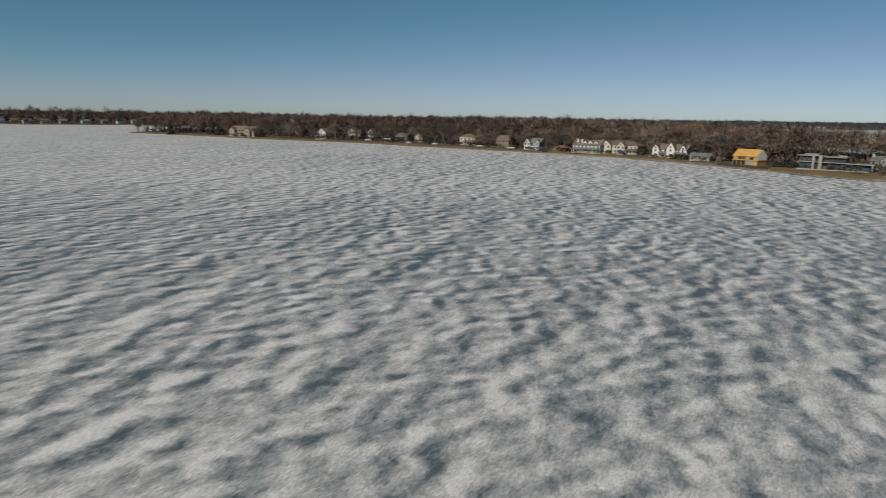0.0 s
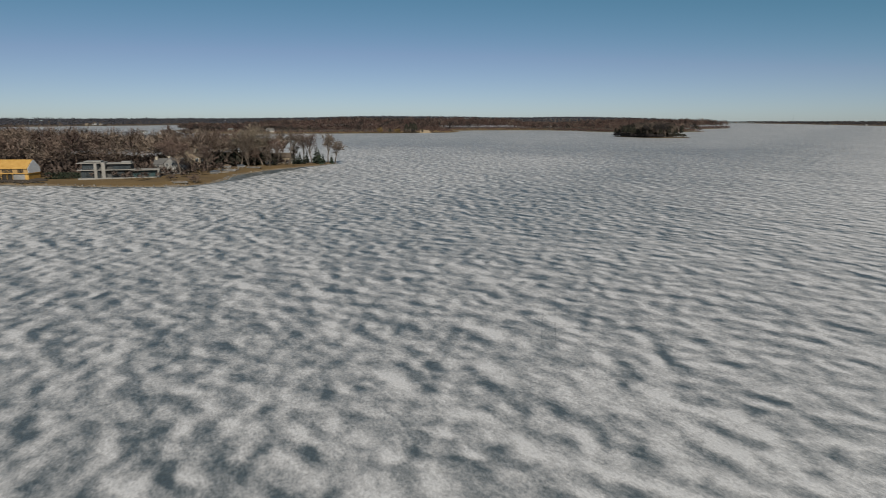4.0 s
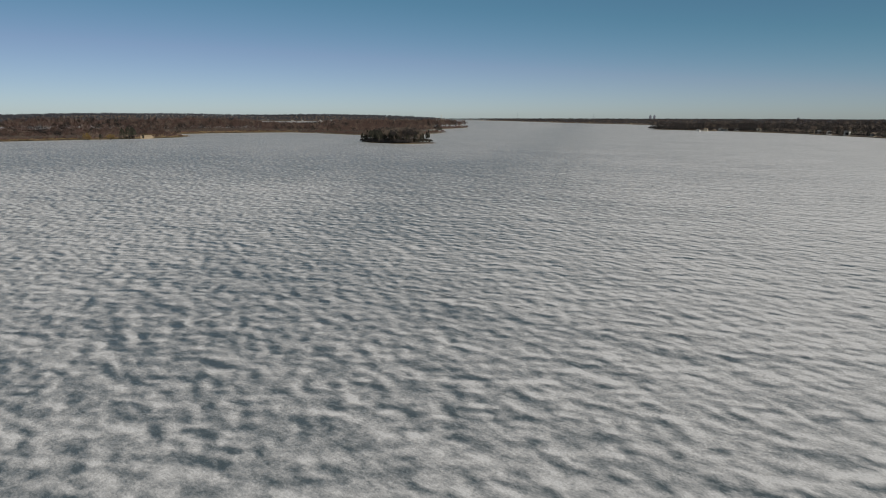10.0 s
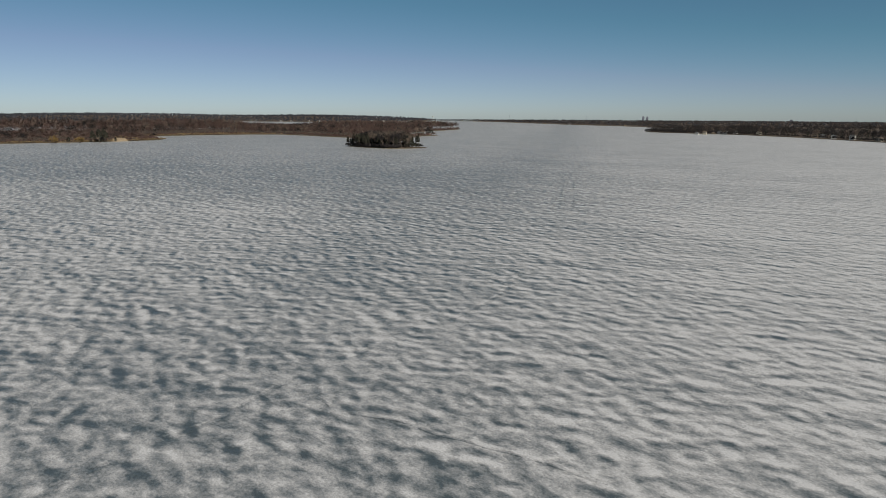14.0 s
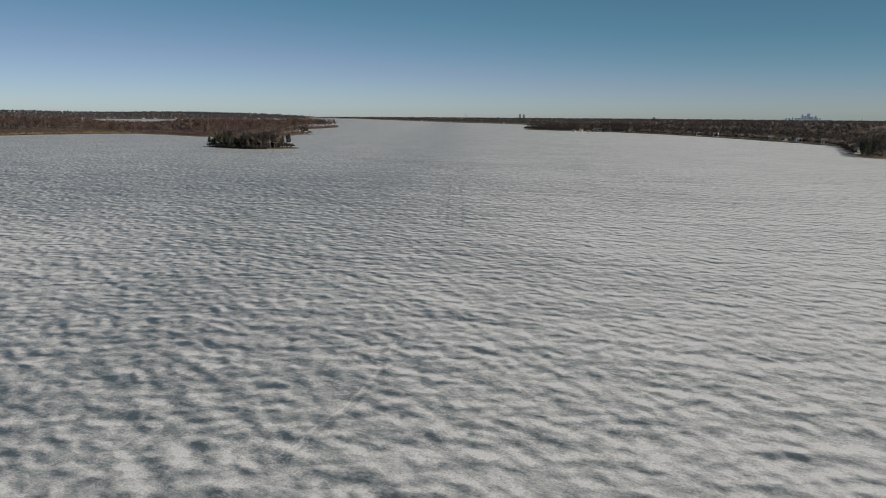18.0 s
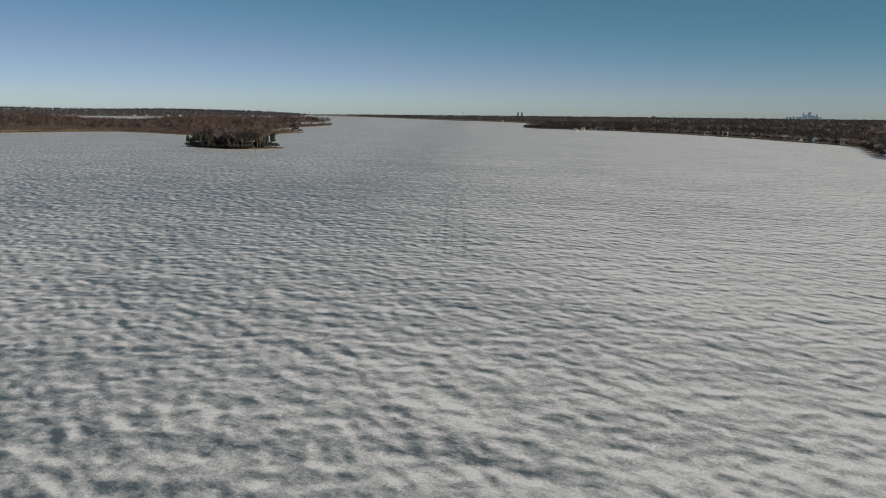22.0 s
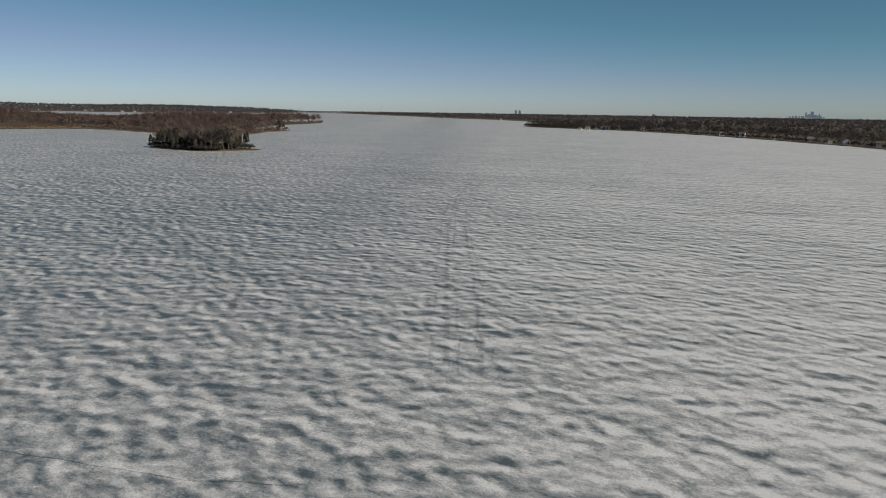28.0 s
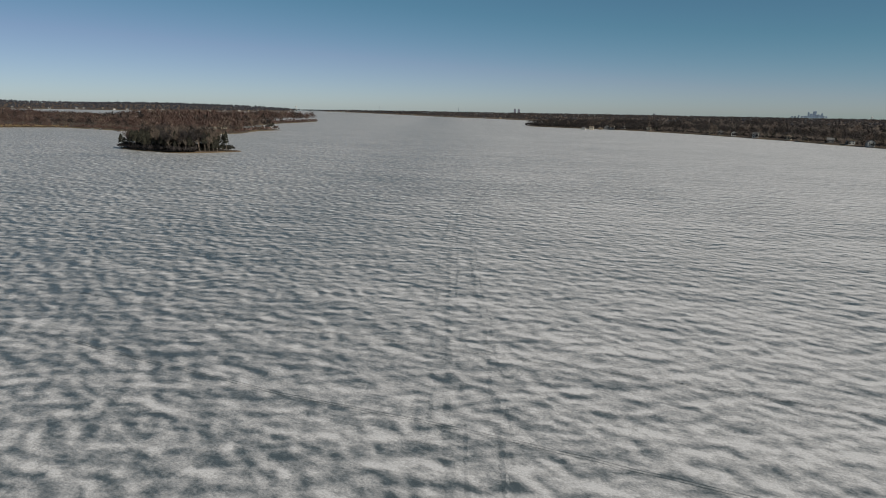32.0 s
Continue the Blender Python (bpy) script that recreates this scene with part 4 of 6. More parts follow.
def window(parent, x, y, z, w, h, side=0, glass=None):
    """A framed window on a wall: side 0 faces the lake (-y), 1 faces +x, 2 faces -x."""
    glass = glass or GLASS
    key = (round(w, 2), round(h, 2), glass.name)
    if key not in PANES:
        t = 0.09
        f = boxes((-w / 2 - t, w / 2 + t, -0.07, 0.02, -t, 0), (-w / 2 - t, w / 2 + t, -0.07, 0.02, h, h + t), (-w / 2 - t, -w / 2, -0.07, 0.02, 0, h), (w / 2, w / 2 + t, -0.07, 0.02, 0, h), (-0.03, 0.03, -0.05, 0.02, 0, h))
        fm = bpy.data.meshes.new("window")
        f.to_mesh(fm)
        f.free()
        fm.materials.append(WHITE)
        g = boxes((-w / 2, w / 2, -0.03, 0.01, 0, h))
        gm = bpy.data.meshes.new("pane")
        g.to_mesh(gm)
        g.free()
        gm.materials.append(glass)
        PANES[key] = fm, gm
    fm, gm = PANES[key]
    f, g = new("window", fm), new("pane", gm)
    f.parent, g.parent = parent, f
    f.matrix_basis = pose(x, y, z, 0, 0, (0, 90, -90)[side])
    return f


def block(root, x0, x1, y0, y1, h, rise, ridge, wall, roof, floors=2, lap=0.5, gap=2.7, sides=(0, 1), base=0.0, roof_thick=0.24):
    """One volume of a house: walls with their gables, roof, and rows of windows."""
    w, dep = x1 - x0, y1 - y0
    if ridge == "x":
        part("wall", prism([(y0, base - 0.8), (y1, base - 0.8), (y1, base + h), ((y0 + y1) / 2, base + h + rise), (y0, base + h)], x0, x1, "x"), wall, root)
        s = rise / (dep / 2)
        m, t = (y0 + y1) / 2, roof_thick
        part("roof", prism([(y0 - lap, base + h - lap * s + 0.03), (m, base + h + rise + 0.03), (y1 + lap, base + h - lap * s + 0.03), (y1 + lap, base + h - lap * s + t), (m, base + h + rise + t + 0.05), (y0 - lap, base + h - lap * s + t)], x0 - lap, x1 + lap, "x"), roof, root)
    elif ridge == "y":
        part("wall", prism([(x0, base - 0.8), (x1, base - 0.8), (x1, base + h), ((x0 + x1) / 2, base + h + rise), (x0, base + h)], y0, y1, "y"), wall, root)
        s = rise / (w / 2)
        m, t = (x0 + x1) / 2, roof_thick
        part("roof", prism([(x0 - lap, base + h - lap * s + 0.03), (m, base + h + rise + 0.03), (x1 + lap, base + h - lap * s + 0.03), (x1 + lap, base + h - lap * s + t), (m, base + h + rise + t + 0.05), (x0 - lap, base + h - lap * s + t)], y0 - lap, y1 + lap, "y"), roof, root)
        if rise > 2.2:
            window(root, m, y0 - 0.02, base + h + 0.1, 1.0, 1.1)
    else:
        part("wall", soft(boxes((x0, x1, y0, y1, base - 0.8, base + h)), 0.04), wall, root)
        hip = min(w, dep) / 2
        a, b = (x0 - lap, y0 - lap), (x1 + lap, y1 + lap)
        hz = base + h + 0.03
        pts = [(a[0], a[1], hz), (b[0], a[1], hz), (b[0], b[1], hz), (a[0], b[1], hz), (x0 + hip, (y0 + y1) / 2, hz + rise), (x1 - hip + 0.02, (y0 + y1) / 2, hz + rise)]
        if dep > w:
            pts[4:] = [((x0 + x1) / 2, y0 + hip, hz + rise), ((x0 + x1) / 2, y1 - hip + 0.02, hz + rise)]
            part("roof", solid(pts, [(0, 1, 4), (1, 2, 5, 4), (2, 3, 5), (3, 0, 4, 5), (3, 2, 1, 0)]), roof, root)
        else:
            part("roof", solid(pts, [(0, 1, 5, 4), (1, 2, 5), (2, 3, 4, 5), (3, 0, 4), (3, 2, 1, 0)]), roof, root)
    for fl in range(floors):
        z = base + 0.85 + fl * (h / floors)
        for side, a, b in ((0, x0, x1), (1, y0, y1)):
            if side in sides:
                k = max(1, int((b - a) / gap))
                for q in range(k):
                    c = a + (b - a) * (q + 0.5) / k
                    if side == 0:
                        window(root, c, y0 - 0.02, z, 1.25, 1.35)
                    else:
                        window(root, x1 + 0.02, c, z, 1.1, 1.3, 1)


def chimney(root, x, y, z0, z1, mat=None):
    c = part("chimney", soft(boxes((x - 0.5, x + 0.5, y - 0.4, y + 0.4, z0, z1), (x - 0.6, x + 0.6, y - 0.5, y + 0.5, z1 - 0.25, z1)), 0.03), mat or CONCRETE, root)
    part("flue", boxes((x - 0.2, x + 0.2, y - 0.2, y + 0.2, z1, z1 + 0.3)), DARKSTONE, c)


def porch(root, x0, x1, depth, h, roof, posts=5):
    """A lakeside porch: deck, posts, rail and lean-to roof before the front wall."""
    part("deck", boxes((x0, x1, -depth, -0.05, -0.2, 0.25)), WOOD, root)
    part("porch_roof", solid([(x0 - 0.3, -depth - 0.3, h), (x1 + 0.3, -depth - 0.3, h), (x1 + 0.3, -0.03, h + 0.9), (x0 - 0.3, -0.03, h + 0.9), (x0 - 0.3, -depth - 0.3, h - 0.2), (x1 + 0.3, -depth - 0.3, h - 0.2), (x1 + 0.3, -0.03, h + 0.6), (x0 - 0.3, -0.03, h + 0.6)],
         [(0, 1, 2, 3), (4, 5, 6, 7), (0, 1, 5, 4), (1, 2, 6, 5), (2, 3, 7, 6), (3, 0, 4, 7)]), roof, root)
    for k in range(posts):
        x = x0 + 0.15 + (x1 - x0 - 0.3) * k / (posts - 1)
        part("post", boxes((x - 0.1, x + 0.1, -depth, -depth + 0.2, 0.25, h - 0.1)), WHITE, root)
    part("rail", boxes((x0, x1, -depth + 0.02, -depth + 0.1, 1.05, 1.15), (x0, x1, -depth + 0.02, -depth + 0.1, 0.55, 0.6)), WHITE, root)


def door(root, x, y, z, w=1.0, h=2.1, mat=None):
    d = part("door", soft(boxes((x - w / 2, x + w / 2, y - 0.06, y + 0.02, z, z + h)), 0.02), mat or BROWN, root)
    part("handle", boxes((x + w * 0.35, x + w * 0.42, y - 0.12, y - 0.06, z + 0.95, z + 1.05)), ALU, d)


def dormer(root, x, y, z, w, h, wall, roof):
    d = part("dormer", prism([(x - w / 2, z), (x + w / 2, z), (x + w / 2, z + h), (x, z + h + w * 0.55), (x - w / 2, z + h)], y, y + 3.2, "y"), wall, root)
    s = 1.1
    part("dormer_roof", prism([(x - w / 2 - 0.25, z + h - 0.25 * s + 0.05), (x, z + h + w * 0.55 + 0.05), (x + w / 2 + 0.25, z + h - 0.25 * s + 0.05), (x + w / 2 + 0.25, z + h - 0.25 * s + 0.2), (x, z + h + w * 0.55 + 0.22), (x - w / 2 - 0.25, z + h - 0.25 * s + 0.2)], y - 0.3, y + 3.2, "y"), roof, d)
    f = window(root, x, y - 0.02, z + 0.15, w * 0.55, h * 0.75)


def plot(name, label, x, y, yaw, land=None, category="house", lift=0.0):
    root = tagged(new(name), label, category)
    c, s = math.cos(radians(yaw)), math.sin(radians(yaw))
    z = max((land or NORTH).spot(x - s * a, y + c * a) for a in (2, 7))
    root.matrix_basis = pose(x, y, z + lift, 0, 0, yaw)
    return root


def simple_house(label, x, y, yaw, w, dep, h, rise, ridge, wall, roof, floors=2, land=None, extra=None, lift=0.0, name="house"):
    r = plot(name, label, x, y, yaw, land, lift=lift)
    block(r, -w / 2, w / 2, 0, dep, h, rise, ridge, wall, roof, floors)
    door(r, w * 0.12, -0.03, 0.05)
    if extra:
        extra(r)
    return r


def long_tan_extra(r):
    block(r, -14, -7, -2.5, 3, 5.2, 2.4, "y", TAN, ROOF_BROWN)
    block(r, 5, 12, -2.0, 3, 5.0, 2.4, "y", TAN, ROOF_BROWN)
    chimney(r, 0, 5, 6, 9.6, TAN)
    porch(r, -6, 4, 2.4, 2.7, ROOF_BROWN, 5)


simple_house("long tan two-storey house with a brown roof", -199, 575, -30, 31, 10, 5.4, 3.2, "x", TAN, ROOF_BROWN, extra=long_tan_extra)
simple_house("tan house with a grey roof among bare trees", -148, 573, -30, 9, 9, 5.6, 3.0, "x", TAN, ROOF_GREY)
simple_house("white gabled house by the shore", -121, 544, -28, 9.5, 10, 5.0, 3.2, "y", WHITE, ROOF_GREY, extra=lambda r: porch(r, -4.5, 4.5, 2.2, 2.5, ROOF_GREY, 4))
simple_house("pale grey two-storey house among trees", -94, 544, -28, 14, 9, 5.4, 2.8, "x", GREYCLAD, ROOF_BROWN, extra=lambda r: dormer(r, -2, 0.6, 5.6, 2.4, 1.2, WHITE, ROOF_BROWN))
simple_house("narrow white house with a steep gable", -79, 538, -30, 5.8, 9, 5.6, 3.2, "y", WHITE, ROOF_GREY)
simple_house("dark brown cottage under trees", -51, 515, -34, 11, 8, 3.4, 2.6, "x", BROWN, ROOF_GREY, 1)
simple_house("pale cottage with a brown roof", -37, 508, -36, 8, 8, 3.6, 2.8, "y", CREAM, ROOF_BROWN, 1)
simple_house("cream two-storey house with a hipped brown roof", 1, 467, -34, 13, 9, 5.6, 2.2, "hip", CREAM, ROOF_BROWN, extra=lambda r: porch(r, -2, 6, 2.2, 2.6, ROOF_BROWN, 4))
simple_house("dark house with a broad grey-brown roof", 25, 442, -36, 10, 9, 4.8, 3.0, "x", BROWN, ROOF_BROWN)


def whiteblue_extra(r):
    block(r, -7, -1.5, -1.8, 4, 5.0, 3.2, "y", WHITE, ROOF_GREY)
    block(r, 3.2, 7, -0.8, 4, 5.0, 2.2, "y", BLUEGREY, ROOF_GREY)
    porch(r, -1.3, 3, 2.0, 2.6, ROOF_GREY, 3)


made_house = simple_house("white and blue-grey house with gables", 43.5, 426.5, -38, 14, 9, 5.0, 2.8, "x", BLUEGREY, ROOF_GREY, extra=whiteblue_extra)
made_house.scale = (0.78, 0.85, 0.88)
made_house = simple_house("low house with a rust-red roof", 59.4, 415, -38, 13, 9, 2.8, 2.6, "hip", RED, ROOF_RED, 1)
made_house.scale = (0.74, 0.8, 0.62)


def bigwhite_extra(r):
    for x in (-7.5, -4.2):
        chimney(r, x, 2.2, 3, 9.0, WHITE)
    for x in (-1.5, 2.5, 6.5):
        dormer(r, x, 0.8, 5.3, 2.6, 1.3, WHITE, ROOF_BROWN)
    porch(r, -9.5, 9.5, 2.8, 2.7, ROOF_GREY, 8)
    block(r, 4.5, 9.9, 7, 12, 7.4, 1.6, "hip", CREAM, ROOF_BROWN, 2, sides=(0,))


made_house = simple_house("large white house with two white chimneys and a porch", 73, 397, -39, 20, 10, 5.2, 3.0, "x", WHITE, ROOF_BROWN, extra=bigwhite_extra)
made_house.scale = (0.9, 0.9, 0.92)


def cream_extra(r):
    block(r, -12.5, -5.5, -1.6, 4, 5.4, 2.8, "y", CREAM, ROOF_BROWN)
    block(r, -0.5, 5.0, -2.6, 4, 5.2, 2.4, "y", CREAM, ROOF_BROWN)
    for x in (-0.2, 4.7):
        part("column", boxes((x - 0.18, x + 0.18, -3.4, -3.04, -0.2, 5.0)), WHITE, r)
    part("balcony", boxes((-0.6, 5.1, -3.5, -2.65, 2.6, 2.8), (-0.6, 5.1, -3.5, -3.42, 3.5, 3.6)), WHITE, r)
    door(r, 2.2, -2.65, 0.0, 2.2, 2.3, DARKSTONE)
    porch(r, 5.4, 12.2, 2.2, 2.6, ROOF_BROWN, 4)


made_house = simple_house("large cream house with two gables and a hipped brown roof", 91, 389, -40, 25, 11, 5.4, 2.8, "hip", CREAM, ROOF_BROWN, extra=cream_extra)
made_house.scale = (0.9, 0.9, 0.94)


def white_extra(r):
    block(r, -10.2, -6.2, -1.5, 4, 5.0, 2.6, "y", WHITE, ROOF_BROWN)
    block(r, -1.5, 3.4, -1.2, 4, 5.4, 3.6, "y", WHITE, ROOF_BROWN)
    block(r, 6.0, 10.2, -0.5, 5, 4.8, 3.0, "y", WHITE, ROOF_GREY)
    porch(r, -6, -1.7, 2.2, 2.7, ROOF_GREY, 4)
    porch(r, 3.6, 9.5, 2.6, 2.6, ROOF_GREY, 4)


made_house = simple_house("white shingled house with three steep gables", 112, 361, -42, 20, 9, 4.8, 2.8, "x", WHITE, ROOF_BROWN, extra=white_extra)
made_house.scale = (0.93, 0.93, 0.92)
simple_house("small grey stone cottage with a grey roof", 121, 340, -42, 10.5, 7, 2.3, 1.3, "x", GREYCLAD, ROOF_GREY, 1)

# the house under construction
r = plot("house", "unfinished house sheathed in yellow boards with white wrap", 132.5, 313, -54)
r.scale = (0.75, 0.85, 0.88)
part("wall", boxes((-8, 8, 0.6, 10, 2.75, 4.9)), SHEATH_WALL, r, "tan board sheathing")
# dark panels carry the shade of the open ground floor in their colour
part("wall", boxes((-8, 0.2, 0.9, 1.2, -0.6, 2.6), (-8, -7.7, 0.9, 10, -0.6, 2.6), (-8, 8, 9.7, 10, -0.6, 2.6)), SHADE_AND_FENCE, r, "dark panels painted as the shaded open ground floor")
part("wall", boxes((0.2, 6.2, 0.7, 1.0, -0.6, 2.6)), GREYCLAD, r, "grey sheeted wall")
part("wall", boxes((6.2, 8, 0.7, 10, -0.6, 2.6)), SHEATH, r)
part("floor_edge", boxes((-8.4, 8.3, 0.2, 10, 2.45, 2.75)), SHEATH, r)
part("gable", prism([(0.6, 2.76), (10, 2.76), (10, 4.9), (5.8, 8.3), (4.8, 8.3), (0.6, 4.9)], 8.02, 8.12, "x"), WRAP, r, "white house wrap")
part("roof", prism([(0.1, 4.6), (5.0, 8.1), (5.6, 8.1), (10.6, 4.6), (10.6, 4.9), (5.7, 8.4), (4.9, 8.4), (0.1, 4.9)], -8.3, 8.0, "x"), SHEATH, r, "bare yellow roof boards")
# no holes are cut: dark panels show the shade inside the windows
for x in (-4.0, -2.3, -0.6, 3.6, 4.9):
    part("opening", boxes((x - 0.72, x + 0.72, 0.50, 0.66, 3.0, 4.45)), SHADE_AND_FENCE, r, "dark panel painted as a shaded window hole")
    part("stud", boxes((x - 0.05, x + 0.05, 0.46, 0.5, 3.0, 4.45)), SHEATH, r)
for x in (-8.3, -5.5, -2.6, 0.2):
    part("post", boxes((x, x + 0.2, 0.3, 0.5, -0.6, 2.45)), SHEATH, r)
for k in range(5):
    part("board", boxes((-8.3 + k * 3.27, -8.3 + k * 3.27 + 0.05, 0.05, 0.1, 4.62, 4.95)), SHEATH, r)

# bare dark soil of the building plot
gx, gy = np.meshgrid(np.arange(108, 152, 1.0), np.arange(288, 340, 1.0))
along, across = (gx - 132) * 0.5 - (gy - 313) * 0.866, (gx - 132) * 0.866 + (gy - 313) * 0.5
ok = ((along / 15) ** 2 + (across / 9) ** 2 + 0.25 * ripple(gx, gy, 12, 4) < 1) & (NORTH.depth(gx, gy) > 1.5)
index = np.full(ok.shape, -1)
index[ok] = np.arange(ok.sum())
quads = np.stack([index[:-1, :-1], index[:-1, 1:], index[1:, 1:], index[1:, :-1]], axis=-1).reshape(-1, 4)
quads = quads[(quads >= 0).all(axis=1)]
tagged(new("bare_soil", mesh_of("bare_soil", np.stack([gx[ok], gy[ok], NORTH.height(gx, gy)[ok] + 0.12], axis=1), quads, SOIL)), "bare dark soil round the unfinished house", "soil", kind="stuff")

# the flat-roofed modern house
r = plot("house", "modern flat-roofed house of grey concrete and dark glass", 158, 284, -40)
part("podium", soft(boxes((-14, 14.5, -1.2, 9, -0.8, 0.15)), 0.04), CONCRETE, r)
for x0, x1, y0, z0, z1, lab in ((-13, -6.5, 0, 0.15, 3.0, ""), (-2.5, 4.5, 0.4, 0.15, 2.9, ""), (5, 13.5, 1.0, 0.15, 2.7, "")):
    part("glass_wall", boxes((x0, x1, y0, y0 + 0.12, z0, z1)), GLASS_TEAL if x0 > 4 else GLASS, r)
    for k in range(5):
        x = x0 + (x1 - x0) * k / 4
        part("mullion", boxes((x - 0.06, x + 0.06, y0 - 0.07, y0 + 0.02, z0, z1)), DARKSTONE, r)
part("wall", boxes((-13, 13.4, 1.3, 8.8, 0.15, 2.9)), DARKSTONE, r)
part("glass_wall", boxes((-12.6, -6.8, 0.6, 0.75, 3.4, 5.6)), GLASS, r)
part("glass_wall", boxes((-2, 4.0, 1.4, 1.55, 3.3, 5.2)), GLASS, r)
part("wall", boxes((-12.5, 4.3, 1.7, 8.6, 3.3, 5.4)), DARKSTONE, r)
for x0, x1, y0, y1, z in ((-14, -5.6, -1.0, 9, 3.0), (-5.8, 6.2, -0.8, 9, 2.95), (4.6, 15.0, -0.6, 9, 2.72), (-14.2, -5.2, -0.6, 9, 5.65), (-5.0, 4.9, 0.2, 9, 5.25)):
    part("roof_slab", soft(boxes((x0, x1, y0, y1, z, z + 0.27)), 0.03), CONCRETE, r)
for x, w, z1 in ((-8.2, 1.0, 5.65), (-5.6, 1.3, 6.0), (14.2, 0.6, 2.7)):
    part("fin_wall", soft(boxes((x, x + w, -0.9, 4.0, -0.3, z1)), 0.03), CONCRETE, r)
part("roof_box", boxes((-12.0, -6.2, 2, 7, 5.99, 6.5)), GREYCLAD, r)
part("roof_box", boxes((1.0, 4.4, 2, 6, 5.6, 6.2)), GREYCLAD, r)
for k in range(12):
    part("rail_post", boxes((-13.8 + k * 0.7, -13.76 + k * 0.7, -0.95, -0.91, 3.34, 4.2)), ALU, r)


def craft_extra(r):
    block(r, 2.2, 8.2, -4.2, 2, 2.9, 1.6, "y", GREYCLAD, ROOF_GREY, 1)
    block(r, -1.8, 4.0, -0.9, 4, 4.8, 2.2, "y", GREYCLAD, ROOF_GREY)
    part("garage_door", boxes((3.4, 7.0, -4.27, -4.2, 0.0, 2.4)), DARKSTONE, r)
    for x in (-6.0, 0.2):
        chimney(r, x, 4, 4.5, 7.6, CREAM)


made_house = simple_house("pale craftsman house with grey roofs and white gables", 182, 288, -42, 13, 10, 4.2, 2.2, "x", GREYCLAD, ROOF_GREY, extra=craft_extra)
made_house.scale = (0.82, 0.82, 0.88)
simple_house("tan house half hidden by bare brown trees", 199, 300, -50, 12, 9, 5.2, 2.8, "y", TAN, ROOF_BROWN, extra=lambda r: chimney(r, 2.5, 5, 5, 8.8, CREAM))
simple_house("pale gable-roofed garage behind the houses", 188, 404, -44, 7, 7, 3.0, 2.2, "x", CREAM, ROOF_GREY, 1)
simple_house("small yellow shed among the trees", 201, 416, -44, 3, 4, 2.6, 1.6, "y", CREAM, ROOF_BROWN, 1, name="shed")
simple_house("white house behind bare trees", 226, 340, -62, 10, 8, 4.0, 2.4, "x", WHITE, ROOF_GREY)
simple_house("dark green cottage among evergreens", 236, 318, -64, 7.5, 6, 2.8, 1.9, "x", GREEN, ROOF_GREY, 1)
simple_house("tan stucco house behind cedars near the point", 251.5, 297.5, -62, 11.5, 6, 3.6, 1.8, "x", TAN, ROOF_BROWN, 1)

# ---------------------------------------------------------------- shore things


def boat(label, x, y, yaw, length, cover, land=None):
    """A boat laid up on blocks under a shrunk cover."""
    r = tagged(new("boat"), label, "boat")
    r.matrix_basis = pose(x, y, (land or NORTH).spot(x, y), 0, 0, yaw)
    h, w = length / 2, length * 0.17
    pts = [(-h, -w, 1.0), (-h, w, 1.0), (h * 0.3, w, 1.05), (h, 0, 1.25), (h * 0.3, -w, 1.05), (-h, -w * 0.6, 0.3), (-h, w * 0.6, 0.3), (h * 0.2, w * 0.5, 0.3), (h * 0.8, 0, 0.5), (h * 0.2, -w * 0.5, 0.3)]
    part("hull", solid(pts, [(0, 1, 2, 3, 4), (5, 6, 7, 8, 9), (0, 1, 6, 5), (1, 2, 7, 6), (2, 3, 8, 7), (3, 4, 9, 8), (4, 0, 5, 9)]), GREYCLAD, r)
    top = [(-h, -w, 1.02), (-h, w, 1.02), (h * 0.3, w, 1.07), (h, 0, 1.28), (h * 0.3, -w, 1.07), (-h * 0.9, 0, 1.5), (h * 0.1, 0, 1.8)]
    part("cover", solid(top, [(0, 5, 1), (1, 5, 6, 2), (2, 6, 3), (3, 6, 4), (4, 6, 5, 0), (0, 1, 2, 3, 4)]), cover, r)
    for x in (-h * 0.6, h * 0.3):
        part("block", boxes((x - 0.2, x + 0.2, -w * 0.5, w * 0.5, -0.1, 0.32)), WOOD, r)
    return r


def dock_pile(label, x, y, yaw, length, layers, seed=1):
    """Sections of a lake dock, taken out of the water and stacked on land."""
    rr = random.Random(seed)
    r = tagged(new("dock_sections"), label, "dock")
    r.matrix_basis = pose(x, y, NORTH.spot(x, y), 0, 0, yaw)
    for k in range(layers):
        o = rr.uniform(-0.4, 0.4)
        s = part("section", boxes((-length / 2 + o, length / 2 + o, -0.65, 0.65, 0.12 + k * 0.3, 0.22 + k * 0.3), (-length / 2 + o, length / 2 + o, -0.65, -0.58, 0.02 + k * 0.3, 0.24 + k * 0.3), (-length / 2 + o, length / 2 + o, 0.58, 0.65, 0.02 + k * 0.3, 0.24 + k * 0.3)), ALU if k % 2 else WOOD, r)
        for a in (-0.4, 0.4):
            part("leg", boxes((a * length + o, a * length + o + 0.06, -0.72, -0.66, -0.1 + k * 0.3, 0.5 + k * 0.3)), ALU, s)
    return r


